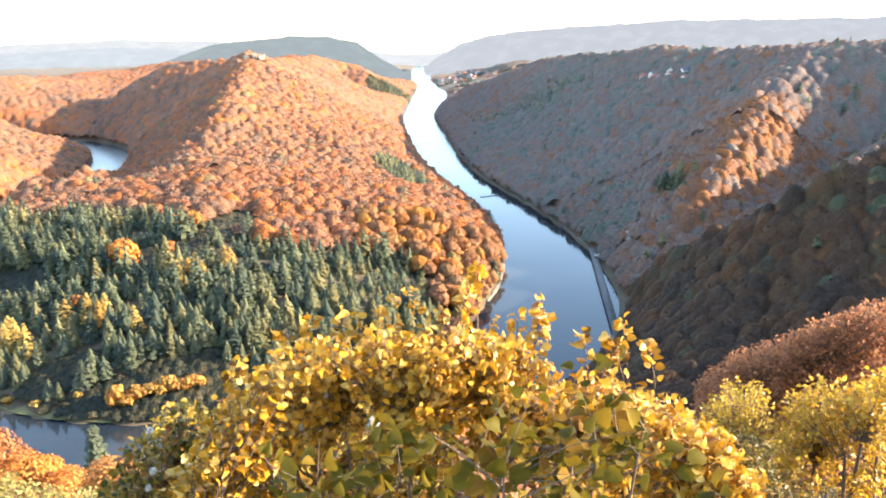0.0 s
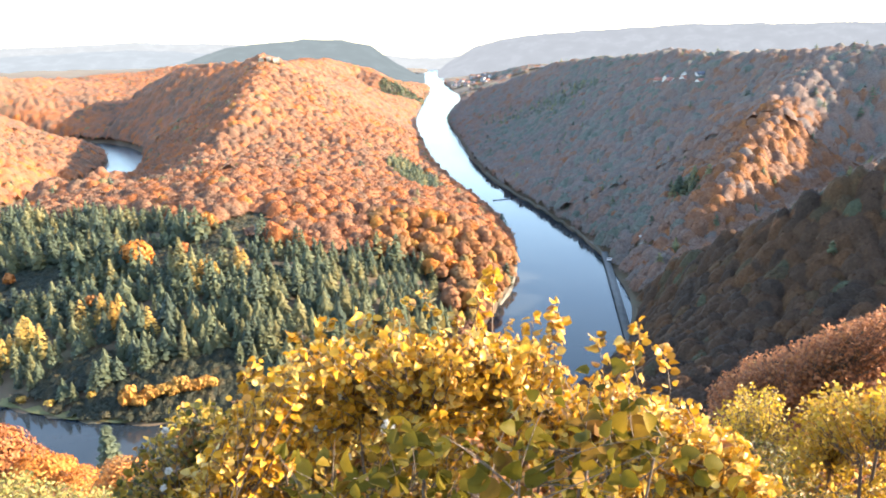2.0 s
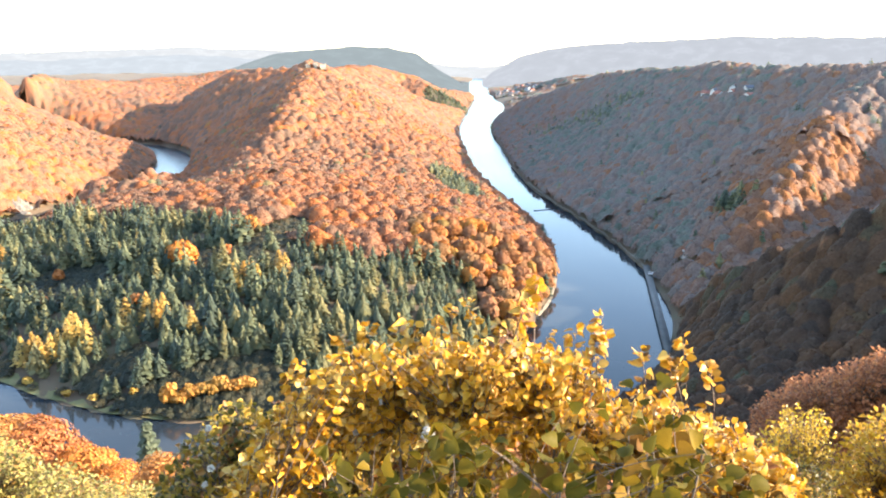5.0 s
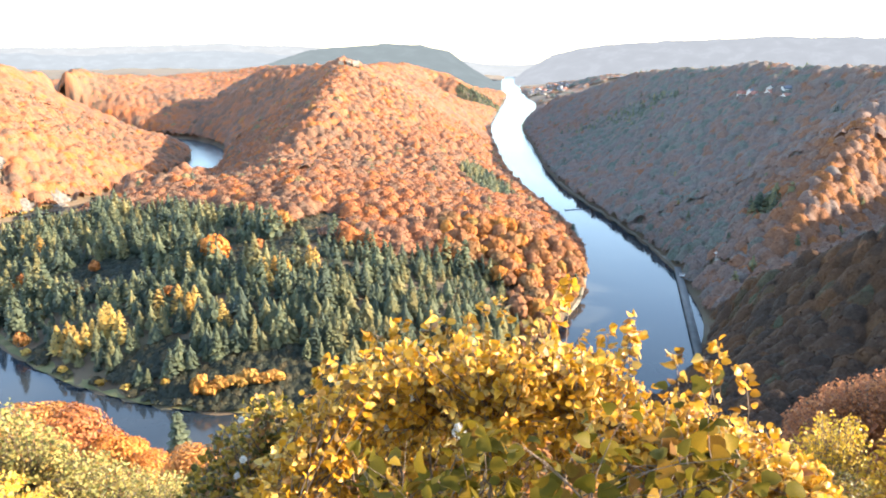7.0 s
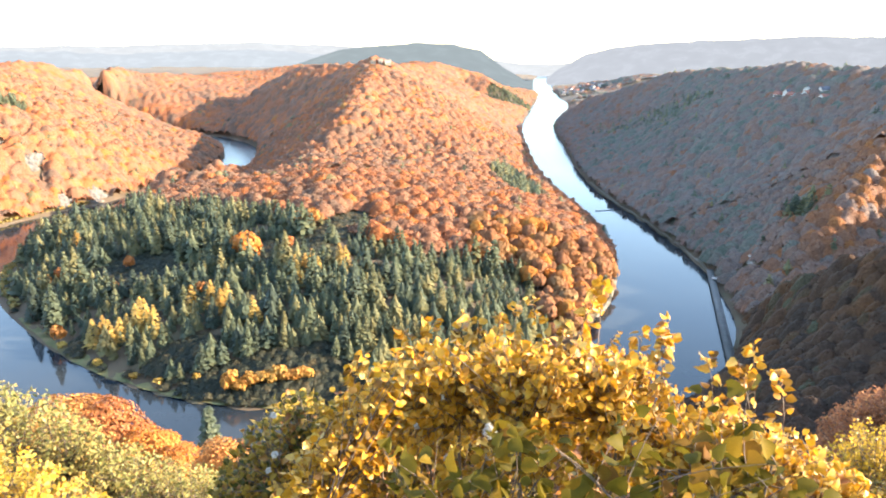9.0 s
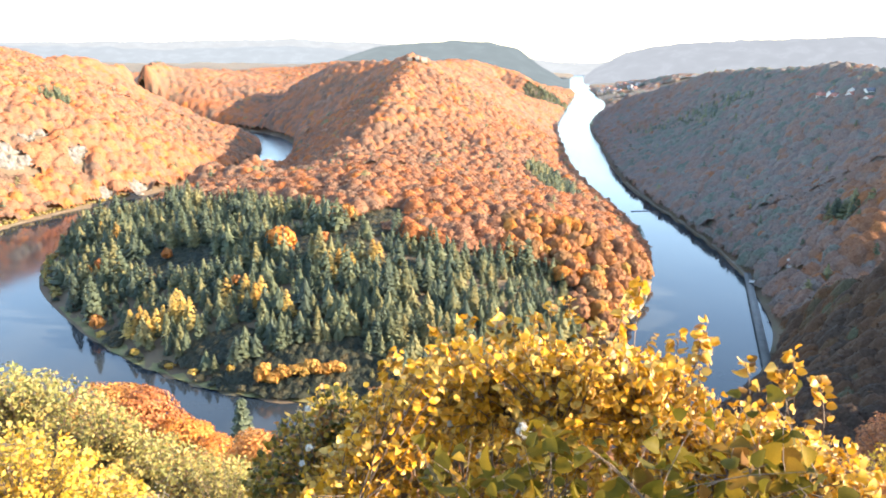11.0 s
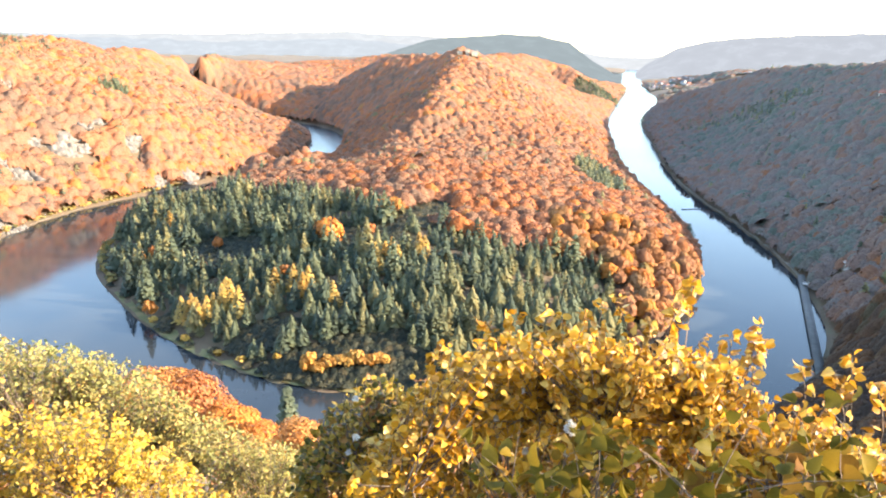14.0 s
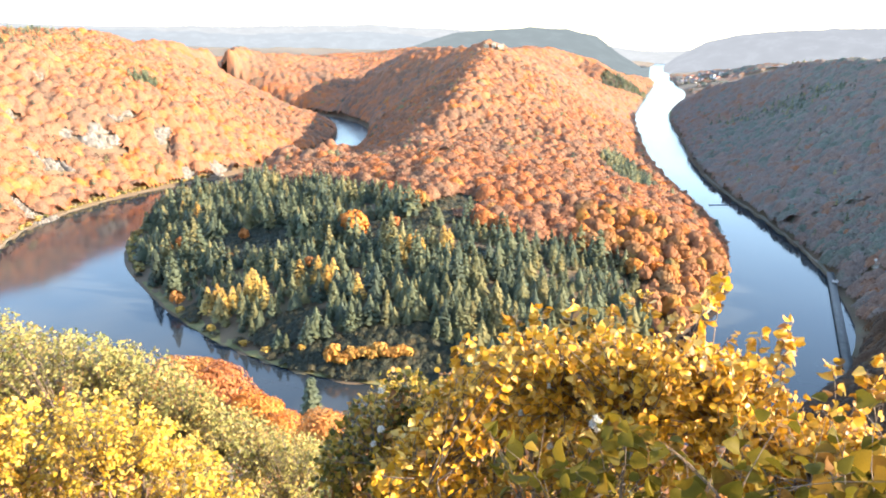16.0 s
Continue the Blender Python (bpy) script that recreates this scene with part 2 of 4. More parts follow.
def land(x, y):
    x, y = np.asarray(x, float), np.asarray(y, float)
    d = river_side(x, y)
    shore = np.maximum(d - 9, 0)
    soft = 13 * np.clip((np.hypot(x, y) - 500) / 300, 0, 1) + 1e-6   # far crests are rounded
    top, weight = 0.0, 1e-9
    for power, line in CRESTS:
        dk, zk = along(x, y, line)
        dk = np.hypot(dk, soft) - soft
        s = shore / (shore + dk + 1e-6)
        hk = zk * np.power(s, power)
        w = np.power(np.maximum(hk, 0.1), 6)
        top, weight = top + hk * w, weight + w
    h = top / weight
    for line in HOLLOWS:
        dk, zk = along(x, y, line)
        h = h - np.minimum(zk, h * 0.5) * np.exp(-(dk / 42) ** 2)
    h = h + fbm(x, y, 130, 5) * np.clip(shore / 60, 0, 1) * (7 + 8 * np.clip((np.hypot(x, y) - 700) / 400, 0, 1)) * np.clip(np.hypot(x, y) / 150, 0, 1) * np.where(x > 300, 0.6, 1.0)
    return np.where(d < 0, np.maximum(-4, d * 0.5 - 0.3), 1.2 * np.clip(d / 3, 0, 1) - 0.3 + h)


def build_ground():
    az = np.radians(np.concatenate([np.arange(-50, 60, 0.5), np.arange(60, 310, 5.0)]))
    rad = np.concatenate([[0.5], np.geomspace(2, 5600, 200)])
    A, Rr = np.meshgrid(az, rad, indexing="ij")
    x, y = np.sin(A) * Rr, np.cos(A) * Rr
    z = land(x, y)
    v = np.stack([x, y, z], -1).reshape(-1, 3)
    na, nr = A.shape
    i = np.arange(na)[:, None] * nr + np.arange(nr - 1)[None]
    j = (np.arange(na)[:, None] + 1) % na * nr + np.arange(nr - 1)[None]
    f = np.stack([i, i + 1, j + 1, j], -1).reshape(-1, 4)[:, ::-1]
    hub = np.array([[0, 0, float(land(0.0, 0.0))]])
    k = np.arange(na)
    fan = np.stack([np.full(na, len(v)), k * nr, (k + 1) % na * nr], -1)[:, ::-1]
    ob = new("ground", mesh_of("ground", np.concatenate([v, hub]), [f, fan], SOIL, smooth=True))
    tagged(ob, "leaf-strewn brown forest floor of steep wooded valley slopes", "ground", kind="structure")


build_ground()
wv = np.array([(-1500, 100, 0), (2500, 100, 0), (2500, 6000, 0), (-1500, 6000, 0)])
water = new("water", mesh_of("water", wv, np.array([[0, 1, 2, 3]]), WATER))
tagged(water, "calm blue-grey river water mirroring the hills", "river", kind="structure")


# ---- trees ----
def unit(v):
    return v / np.maximum(np.linalg.norm(v, axis=-1, keepdims=True), 1e-9)


def quads(centre, normal, size, rng, aspect=1.0):
    """Square leaf clumps: one bent quad at each centre."""
    n = len(centre)
    a = unit(np.cross(normal, rng.normal(size=(n, 3))))
    b = np.cross(normal, a)
    s = size[:, None] if np.ndim(size) else size
    p = [centre + (a * sa + b * sb * aspect) * s * 0.5 * (0.75 + 0.5 * rng.rand(n, 1)) for sa, sb in ((-1, -1), (1, -1), (1, 1), (-1, 1))]
    v = np.stack(p, 1).reshape(-1, 3)
    f = np.arange(4 * n).reshape(n, 4)
    return v, f


def box_ball(cuts):
    """A ball of quads without its underside: directions and faces."""
    t = np.tan((np.arange(cuts + 1) / cuts * 2 - 1) * math.pi / 4)
    g, h = np.meshgrid(t, t, indexing="ij")
    o = np.ones_like(g)
    v, f = [], []
    for x, y, z in ((o, g, h), (-o, -g, h), (-g, o, h), (g, -o, h), (g, h, o)):
        base = len(v) * (cuts + 1) ** 2
        v.append(np.stack([x, y, z], -1).reshape(-1, 3))
        i = (np.arange(cuts)[:, None] * (cuts + 1) + np.arange(cuts)[None]).ravel() + base
        f.append(np.stack([i, i + cuts + 1, i + cuts + 2, i + 1], -1))
    v, f = np.concatenate(v), np.concatenate(f)
    key = np.round(v * 1000).astype(int)
    first, same = np.unique(key, axis=0, return_index=True, return_inverse=True)[1:]
    return unit(v[first]), same.ravel()[f]


def crown(rng, n, size, tilt=0.35, cuts=0):
    """A broadleaf crown about 1 wide: several lobes, dressed in clumps, with a dense inside."""
    lobes = [(0, 0, 0.62, 0.38)]
    for k in range(5):
        a = k * 1.257 + rng.rand()
        lobes.append((0.22 * math.cos(a), 0.22 * math.sin(a), 0.42 + 0.25 * rng.rand(), 0.22 + 0.1 * rng.rand()))
    lobes = np.array(lobes)
    pick = rng.randint(0, len(lobes), n)
    nrm = unit(rng.normal(size=(n, 3)) + [0, 0, 0.45])
    c = lobes[pick, :3] + nrm * lobes[pick, 3:] * (0.85 + 0.2 * rng.rand(n, 1)) * [1, 1, 0.85]
    keep = c[:, 2] > 0.12
    c, nrm = c[keep], nrm[keep]
    v, f = quads(c, unit(nrm + rng.normal(size=c.shape) * tilt), size, rng)
    way = np.repeat(unit(unit(c - [0, 0, 0.35]) + nrm * 0.6 + [0, 0, 0.5]), 4, axis=0)
    if cuts:
        d, cf = box_ball(cuts)
        to = lobes[None, :, :3] - [0, 0, 0.5]
        mid = (d[:, None] * to).sum(-1)
        off = (to ** 2).sum(-1) - mid ** 2
        reach = np.where(off < lobes[None, :, 3] ** 2, mid + np.sqrt(np.maximum(lobes[None, :, 3] ** 2 - off, 0)), 0.15).max(1)
        core = [0, 0, 0.5] + d * (reach * (0.70 + 0.2 * rng.rand(len(d))))[:, None] * [1, 1, 0.9]
        f = np.concatenate([cf, f + len(core)])
        v = np.concatenate([core, v])
        way = np.concatenate([unit(d + [0, 0, 0.4]), way])
    return v, f, way


def fir(rng, tiers, arms, spread=1.6, loose=0.55, rise=0.09):
    """A fir 1 high: tiers of drooping sprays on a slim cone."""
    v, f = [], []
    for k in range(tiers):
        z = 0.12 + 0.83 * k / tiers
        r = 0.235 * (1 - k / tiers) ** 0.8 + 0.012
        for m in range(arms):
            a = (m + rng.rand() * 0.8) * 2 * math.pi / arms + k
            rr = r * (1 - loose / 2 + loose * rng.rand())
            w = 0.55 * math.pi / arms * spread
            i = len(v)
            v += [(0, 0, z + rise), (rr * math.cos(a - w), rr * math.sin(a - w), z - 0.02 - 0.03 * rng.rand()),
                  (rr * 1.15 * math.cos(a), rr * 1.15 * math.sin(a), z - 0.05), (rr * math.cos(a + w), rr * math.sin(a + w), z - 0.02 - 0.03 * rng.rand())]
            f.append((i, i + 1, i + 2, i + 3))
    i = len(v)
    v += [(0.02, 0, 0.9), (-0.01, 0.018, 0.9), (-0.01, -0.018, 0.9), (0, 0, 1.0)]
    f += [(i, i + 1, i + 3, i + 3)]
    f = f[:-1] + [(i, i + 1, i + 3, i + 2)]
    return np.array(v), np.array(f)


def needle_cone(rng, n, size):
    """A shaggy fir 1 high, of many small drooping sprays."""
    z = 0.06 + 0.92 * rng.rand(n) ** 1.15
    z = np.round(z * 26) / 26 + rng.normal(size=n) * 0.006
    a = rng.rand(n) * 2 * math.pi
    out = np.stack([np.cos(a), np.sin(a), np.zeros(n)], -1)
    r = 0.2 * np.clip(1 - z, 0.01, 1) ** 0.85 * (0.35 + 0.75 * rng.rand(n) ** 0.6)
    c = out * r[:, None] + np.stack([np.zeros(n), np.zeros(n), z - 0.25 * r], -1)
    nrm = unit(out * 0.55 + [0, 0, 1.0] + rng.normal(size=(n, 3)) * 0.3)
    v, f = quads(c, nrm, size * (0.5 + 0.6 * (1 - z)), rng, 0.6)
    return v, f


def scatter(templates, pos, scale, high, rng):
    """All trees of one kind as arrays: a turned, scaled template at each place."""
    vs, fs, ts, ws, base = [], [], [], [], 0
    pick = rng.randint(0, len(templates), len(pos))
    turn = rng.rand(len(pos)) * 2 * math.pi
    tint = rng.rand(len(pos))
    for k, (tv, tf, *tw) in enumerate(templates):
        idx = np.where(pick == k)[0]
        if not len(idx):
            continue
        c, s = np.cos(turn[idx])[:, None], np.sin(turn[idx])[:, None]
        x = (tv[None, :, 0] * c - tv[None, :, 1] * s) * scale[idx, None] + pos[idx, 0:1]
        y = (tv[None, :, 0] * s + tv[None, :, 1] * c) * scale[idx, None] + pos[idx, 1:2]
        z = tv[None, :, 2] * high[idx, None] + pos[idx, 2:3]
        v = np.stack([x, y, z], -1).reshape(-1, 3)
        f = (tf[None] + (np.arange(len(idx)) * len(tv))[:, None, None]).reshape(-1, tf.shape[1]) + base
        vs.append(v), fs.append(f), ts.append(np.repeat(tint[idx], len(tv)))
        if tw:
            w = tw[0]
            ws.append(np.stack([w[None, :, 0] * c - w[None, :, 1] * s, w[None, :, 0] * s + w[None, :, 1] * c, np.broadcast_to(w[None, :, 2], (len(idx), len(w)))], -1).reshape(-1, 3))
        base += len(v)
    return np.concatenate(vs), np.concatenate(fs), np.concatenate(ts), np.concatenate(ws) if ws else None


def forest(name, templates, pos, scale, high, mat, rng, label, category="trees", smooth=False):
    v, f, t, w = scatter(templates, pos, scale, high, rng)
    ob = new(name, mesh_of(name, v, f, mat, tint=t, swell=w, smooth=smooth))
    return tagged(ob, label, category, kind="stuff")


RNG = np.random.RandomState(4)


def sites(r0, r1, step):
    """Jittered places between two distances from the lookout, on dry land."""
    n = int(r1 / step) + 1
    gx, gy = np.meshgrid(np.arange(-n, n + 1) * step, np.arange(-n, n + 1) * step)
    x = (gx + (RNG.rand(*gx.shape) - 0.5) * step * 0.9).ravel()
    y = (gy + (RNG.rand(*gy.shape) - 0.5) * step * 0.9).ravel()
    r, a = np.hypot(x, y), np.degrees(np.arctan2(x, y))
    k = (r > r0) & (r < r1) & (a > -35) & (a < 49.5)
    x, y = x[k], y[k]
    side = river_side(x, y)
    k = (side > 2.5) & ~((side < 9) & (y > 335) & (y < 610) & (x > 203 + 0.415 * (y - 382))) & (np.hypot(x - 304, y - 531) > 13)
    x, y = x[k], y[k]
    p = np.stack([x, y, land(x, y)], -1)
    # the steep slope right under the lookout stays low and open
    r = np.hypot(x, y)
    return p[(r > 340) | (p[:, 2] + 16 < 180 - 0.52 * r) | ((np.degrees(np.arctan2(x, y)) > 29) & (r > 150))]


FIR_EDGE = [(-300, 800, 0), (-113, 672, 0), (-40, 590, 0), (40, 515, 0), (115, 500, 0), (130, 440, 0)]


def fir_share(p):
    """Where the firs grow: how likely a tree is a fir."""
    x, y = p[:, 0], p[:, 1]
    ex, ey = [q[0] for q in FIR_EDGE], [q[1] for q in FIR_EDGE]
    edge = np.interp(x, ex[:5], ey[:5])
    tip = (y < edge + fbm(x, y, 40, 9) * 12) & (x < 122) & (y > 330) & (np.abs(x) < 330)
    patch = (np.hypot((x - 200) / 24, (y - 880) / 85) < 1 + 0.3 * fbm(x, y, 30, 3)) | (np.hypot((x + 413) / 20, (y - 1048) / 22) < 1) | ((np.hypot((x - 372) / 13, (y - 572) / 32) < 1) & (fbm(x, y, 25, 8) > -0.2))
    point = np.hypot((x - 470) / 60, (y - 2190) / 130) < 1
    top = (np.hypot((x + 540) / 38, (y - 1050) / 100) < 1 + 0.5 * fbm(x, y, 50, 21)) | (np.hypot((x + 485) / 70, (y - 1760) / 160) < 1 + 0.5 * fbm(x, y, 70, 22))
    right = (fbm(x, y, 160, 33) > 0.42) & (x > 330)
    return np.where(tip, 1.0, np.where(patch | point, 0.95, np.where(top, 0.75, np.where(right, 0.55, 0.02))))


CROWN_A = [crown(RNG, 110, 0.14, 0.3, 3) for k in range(10)]
CROWN_C = [crown(RNG, 6, 0.42, 0.12, 1) for k in range(12)]
FIR_A = [needle_cone(RNG, 104, 0.15) if k % 3 else fir(RNG, 9, 8) for k in range(6)]
FIR_B = [fir(RNG, 5, 6) for k in range(5)]


# ---- parts ----
def part(name, me, parent, label="", kind=""):
    """A mesh of its own under a thing or a part."""
    ob = new(name, me)
    ob.parent = parent
    return tagged(ob, label, kind=kind)


def thing(name, at, label, category, group=""):
    ob = new(name)
    ob.location = at
    return tagged(ob, label, category, group)


def tube(points, radii, sides=5):
    """A tapered round stem along points: verts and faces."""
    p = np.asarray(points, float)
    d = unit(np.gradient(p, axis=0))
    u = unit(np.cross(d, [0.31, 0.17, 0.93]))
    w = np.cross(d, u)
    a = np.arange(sides) * 2 * math.pi / sides
    ring = u[:, None] * np.cos(a)[None, :, None] + w[:, None] * np.sin(a)[None, :, None]
    v = (p[:, None] + ring * np.asarray(radii)[:, None, None]).reshape(-1, 3)
    i = np.arange(len(p) - 1)[:, None] * sides + np.arange(sides)[None]
    j = np.arange(len(p) - 1)[:, None] * sides + (np.arange(sides)[None] + 1) % sides
    f = np.stack([i, j, j + sides, i + sides], -1).reshape(-1, 4)
    return v, f


def merge(pieces):
    vs, fs, base = [], [], 0
    for v, f in pieces:
        vs.append(v), fs.append(f + base)
        base += len(v)
    return np.concatenate(vs), np.concatenate(fs)


def trunk_mesh(rng, high, r, limbs=5, bare=0.3):
    """A tapered, slightly crooked trunk with limbs."""
    z = np.linspace(-0.6, high * 0.85, 6)
    bend = np.cumsum(rng.normal(size=(6, 2)) * r * 0.5, axis=0)
    pts = np.column_stack([bend, z])
    out = [tube(pts, np.linspace(r, r * 0.25, 6), 6)]
    for k in range(limbs):
        a, z0 = rng.rand() * 6.28, high * (bare + 0.45 * rng.rand())
        q = np.array([np.interp(z0, z, pts[:, 0]), np.interp(z0, z, pts[:, 1]), z0])
        e = np.array([math.cos(a), math.sin(a), 0.8]) * high * 0.22
        out.append(tube([q, q + e * 0.5, q + e * 1.05 + [0, 0, high * 0.04]], [r * 0.4, r * 0.28, r * 0.1], 4))
    return merge(out)


# ---- the woods ----
def canopy(name, r0, r1, a0, a1, turn_step, r_step, step, tall, mat, keep, label, seed, clumps=0, clump=1.2, lump=1.4, shift=None, spread=0.28):
    """A closed wood: a roof of domed crowns, one to each stem, with loose leaf clumps standing out of it."""
    rng = np.random.RandomState(seed)
    x0, y0 = min(math.sin(radians(a0)) * r0, math.sin(radians(a0)) * r1) - 40, 0.0
    nx, ny = int((math.sin(radians(a1)) * r1 + 40 - x0) / step) + 3, int(r1 / step) + 6
    gi, gj = np.meshgrid(np.arange(nx), np.arange(ny), indexing="ij")
    sx, sy = x0 + (gi + 0.95 * (rng.rand(nx, ny) - 0.5)) * step, y0 + (gj + 0.95 * (rng.rand(nx, ny) - 0.5)) * step
    wide = step * (0.60 + 0.36 * rng.rand(nx, ny))
    high = tall * (0.62 + 0.38 * rng.rand(nx, ny) + 0.35 * (wide / step - 0.72))
    hue = 0.42 + spread * rng.normal(size=(nx, ny)) + 0.3 * fbm(sx, sy, 150, seed + 3)
    hue = np.clip(hue if shift is None else hue + shift(sx, sy), 0, 1)
    # only the stems within the sector
    sr, sa = np.hypot(sx, sy), np.degrees(np.arctan2(sx, sy))
    near = (sr > r0 - 30) & (sr < r1 + 30) & (sa > a0 - 2) & (sa < a1 + 2)
    pt = np.stack([sx[near], sy[near], land(sx[near], sy[near])], -1)
    base, grows = np.zeros((nx, ny)), np.zeros((nx, ny), bool)
    base[near] = pt[:, 2]
    grows[near] = keep(pt) & (river_side(pt[:, 0], pt[:, 1]) > 4) & ~bare_rock(pt)
    az = np.radians(np.arange(a0, a1, turn_step))
    rad = np.arange(r0, r1 + r_step, r_step)
    A, Rr = np.meshgrid(az, rad, indexing="ij")
    x, y = np.sin(A) * Rr, np.cos(A) * Rr
    ci, cj = np.round((x - x0) / step).astype(int), np.round((y - y0) / step).astype(int)
    top, tint = np.full(x.shape, -1e3), np.zeros(x.shape)
    bend = (fbm(x, y, 4.2, seed + 9) + 0.6 * (rng.rand(*x.shape) - 0.5)) * lump
    for oi in (-1, 0, 1):
        for oj in (-1, 0, 1):
            i, j = np.clip(ci + oi, 0, nx - 1), np.clip(cj + oj, 0, ny - 1)
            q = np.hypot(x - sx[i, j], y - sy[i, j]) / wide[i, j] + 0.12 * bend
            z = np.where(q < 1, 1 - 0.46 * np.clip(q, 0, 1) ** 2.3, 0.54 - 1.3 * (q - 1)) * high[i, j] + base[i, j]
            best = grows[i, j] & (q < 1.5) & (z > top)
            top, tint = np.where(best, z, top), np.where(best, hue[i, j], tint)
    ok = top > -500
    ground = land(x[ok], y[ok])
    top[ok] = np.maximum(top[ok], ground + 0.3 * tall)
    ok[ok] = ground > 0.3
    top = top + bend * 0.8 + (rng.rand(*x.shape) - 0.5) * lump * 0.5
    na, nr = x.shape
    i = np.arange(na - 1)[:, None] * nr + np.arange(nr - 1)[None]
    f = np.stack([i, i + nr, i + nr + 1, i + 1], -1).reshape(-1, 4)
    f = f[ok.ravel()[f].all(1)]
    v = np.stack([x, y, top], -1).reshape(-1, 3)
    used, back = np.unique(f, return_inverse=True)
    v, f, t = v[used], back.reshape(-1, 4), tint.ravel()[used]
    if clumps:
        pick = rng.choice(len(v), min(clumps, len(v)), replace=False)
        cv, cf = quads(v[pick] + rng.normal(size=(len(pick), 3)) * [0.5, 0.5, 0.35] + [0, 0, 0.2], unit(rng.normal(size=(len(pick), 3)) * 0.55 + [0, 0, 1.0]), clump * (0.6 + 0.7 * rng.rand(len(pick))), rng, 0.8)
        f = np.concatenate([f, cf + len(v)])
        v, t = np.concatenate([v, cv]), np.concatenate([t, np.repeat(np.clip(t[pick] + 0.08 * rng.normal(size=len(pick)), 0, 1), 4)])
    return tagged(new(name, mesh_of(name, v, f, mat, tint=t, smooth=True)), label, "trees", kind="stuff")


def single_trees(pos, kind, rng, group, label):
    """Trees that can be told apart, each with its trunk and crown."""
    makers = []
    for k in range(6):
        if kind == "fir":
            high = 13.0
            way = None
            tv, tf = needle_cone(rng, 330, 0.095) if k % 2 else fir(rng, 13, 11)
            cv, mat = tv * [high * 1.15, high * 1.15, high], FIR
            trunk = trunk_mesh(rng, high, 0.17, 0)
        else:
            high = 14.0
            tv, tf, way = crown(rng, 420, 0.095, 0.35, 3)
            cv, mat = tv * [12, 12, high * 1.1], BEECH
            trunk = trunk_mesh(rng, high * 0.8, 0.28, 6)
        makers.append((mesh_of("crown", cv, tf, mat, tint=np.full(len(cv), k / 6), swell=way), mesh_of("trunk", *trunk, BARK, smooth=True)))
    pick = rng.randint(0, 6, len(pos))
    for (x, y, z), k in zip(pos, pick):
        ob = thing(kind + "_tree", (x, y, z), label, "tree", group)
        size = (0.75 + 0.75 * rng.rand() ** 1.4) if kind == "fir" else 0.6 + 0.65 * rng.rand()
        ob.scale = (size * (0.9 + 0.25 * rng.rand()),) * 2 + (size,)
        ob.rotation_euler = (0, 0, rng.rand() * 6.28)
        part("crown", makers[k][0], ob)
        part("trunk", makers[k][1], ob)


def gap(p):
    """The small clearing by the water, and gaps among the firs."""
    x, y = p[:, 0], p[:, 1]
    return (np.hypot((x + 92) / 20, (y - 416) / 14) < 1) | ((fbm(x, y, 48, 77) > 0.27) & (y < 620) & (x > -260) & (x < 110) & (y > 390))


# rock faces on the valley side: x, y, metres along the slope, metres up it
CLIFFS = [(-423, 858, 40, 20), (-392, 866, 44, 18), (-357, 934, 30, 20), (-438, 783, 20, 12), (-414, 785, 17, 22), (-297, 914, 42, 24), (-400, 922, 26, 11),
          (-497, 925, 18, 11), (-483, 833, 20, 14)]
LEDGE = np.random.RandomState(8)
CLIFFS = [(x + 0.406 * a * k + 5 * LEDGE.normal(), y + 0.914 * a * k + 5 * LEDGE.normal(), a * (0.40 + 0.3 * LEDGE.rand()), b * (0.6 + 0.4 * LEDGE.rand()))
          for x, y, a, b in CLIFFS for k in (-0.36, 0.02, 0.38)]
SCREE = (-404, 695, 26, 30)


def bare_rock(p):
    out = np.hypot((p[:, 0] - 70) / 22, (p[:, 1] - 1436) / 26) < 1
    for x, y, a, b in CLIFFS + [SCREE]:
        dx, dy = p[:, 0] - x - b * 0.35, p[:, 1] - y + b * 0.2
        u, w = dx * 0.406 + dy * 0.914, dx * 0.914 - dy * 0.406
        out = out | ((np.abs(u) < a * 0.5 + 1) & (w > -b * 0.55) & (w < b * 0.6 + 9))
    return out


def on_point(p):
    """The tip of the river point, where the beeches can be told apart."""
    return (p[:, 0] > 90) & (p[:, 0] < 260) & (p[:, 1] > 430) & (p[:, 1] < 590)


def beech_ground(p):
    """Where the closed beech wood stands."""
    r, a = np.hypot(p[:, 0], p[:, 1]), np.degrees(np.arctan2(p[:, 0], p[:, 1]))
    low = (r < 330) & (p[:, 0] < 0.55 * p[:, 1])
    keep_out = (river_side(p[:, 0], p[:, 1]) < 9) & (p[:, 1] > 335) & (p[:, 1] < 610) & (p[:, 0] > 203 + 0.415 * (p[:, 1] - 382))
    return (fir_share(p) < 0.9) & ~gap(p) & ~on_point(p) & ~low & ~keep_out & (np.hypot(p[:, 0] - 304, p[:, 1] - 531) > 13)


def oak_ground(p):
    return (p[:, 0] > 150) & (p[:, 1] < 448 + 12 * fbm(p[:, 0], p[:, 1], 40, 61))


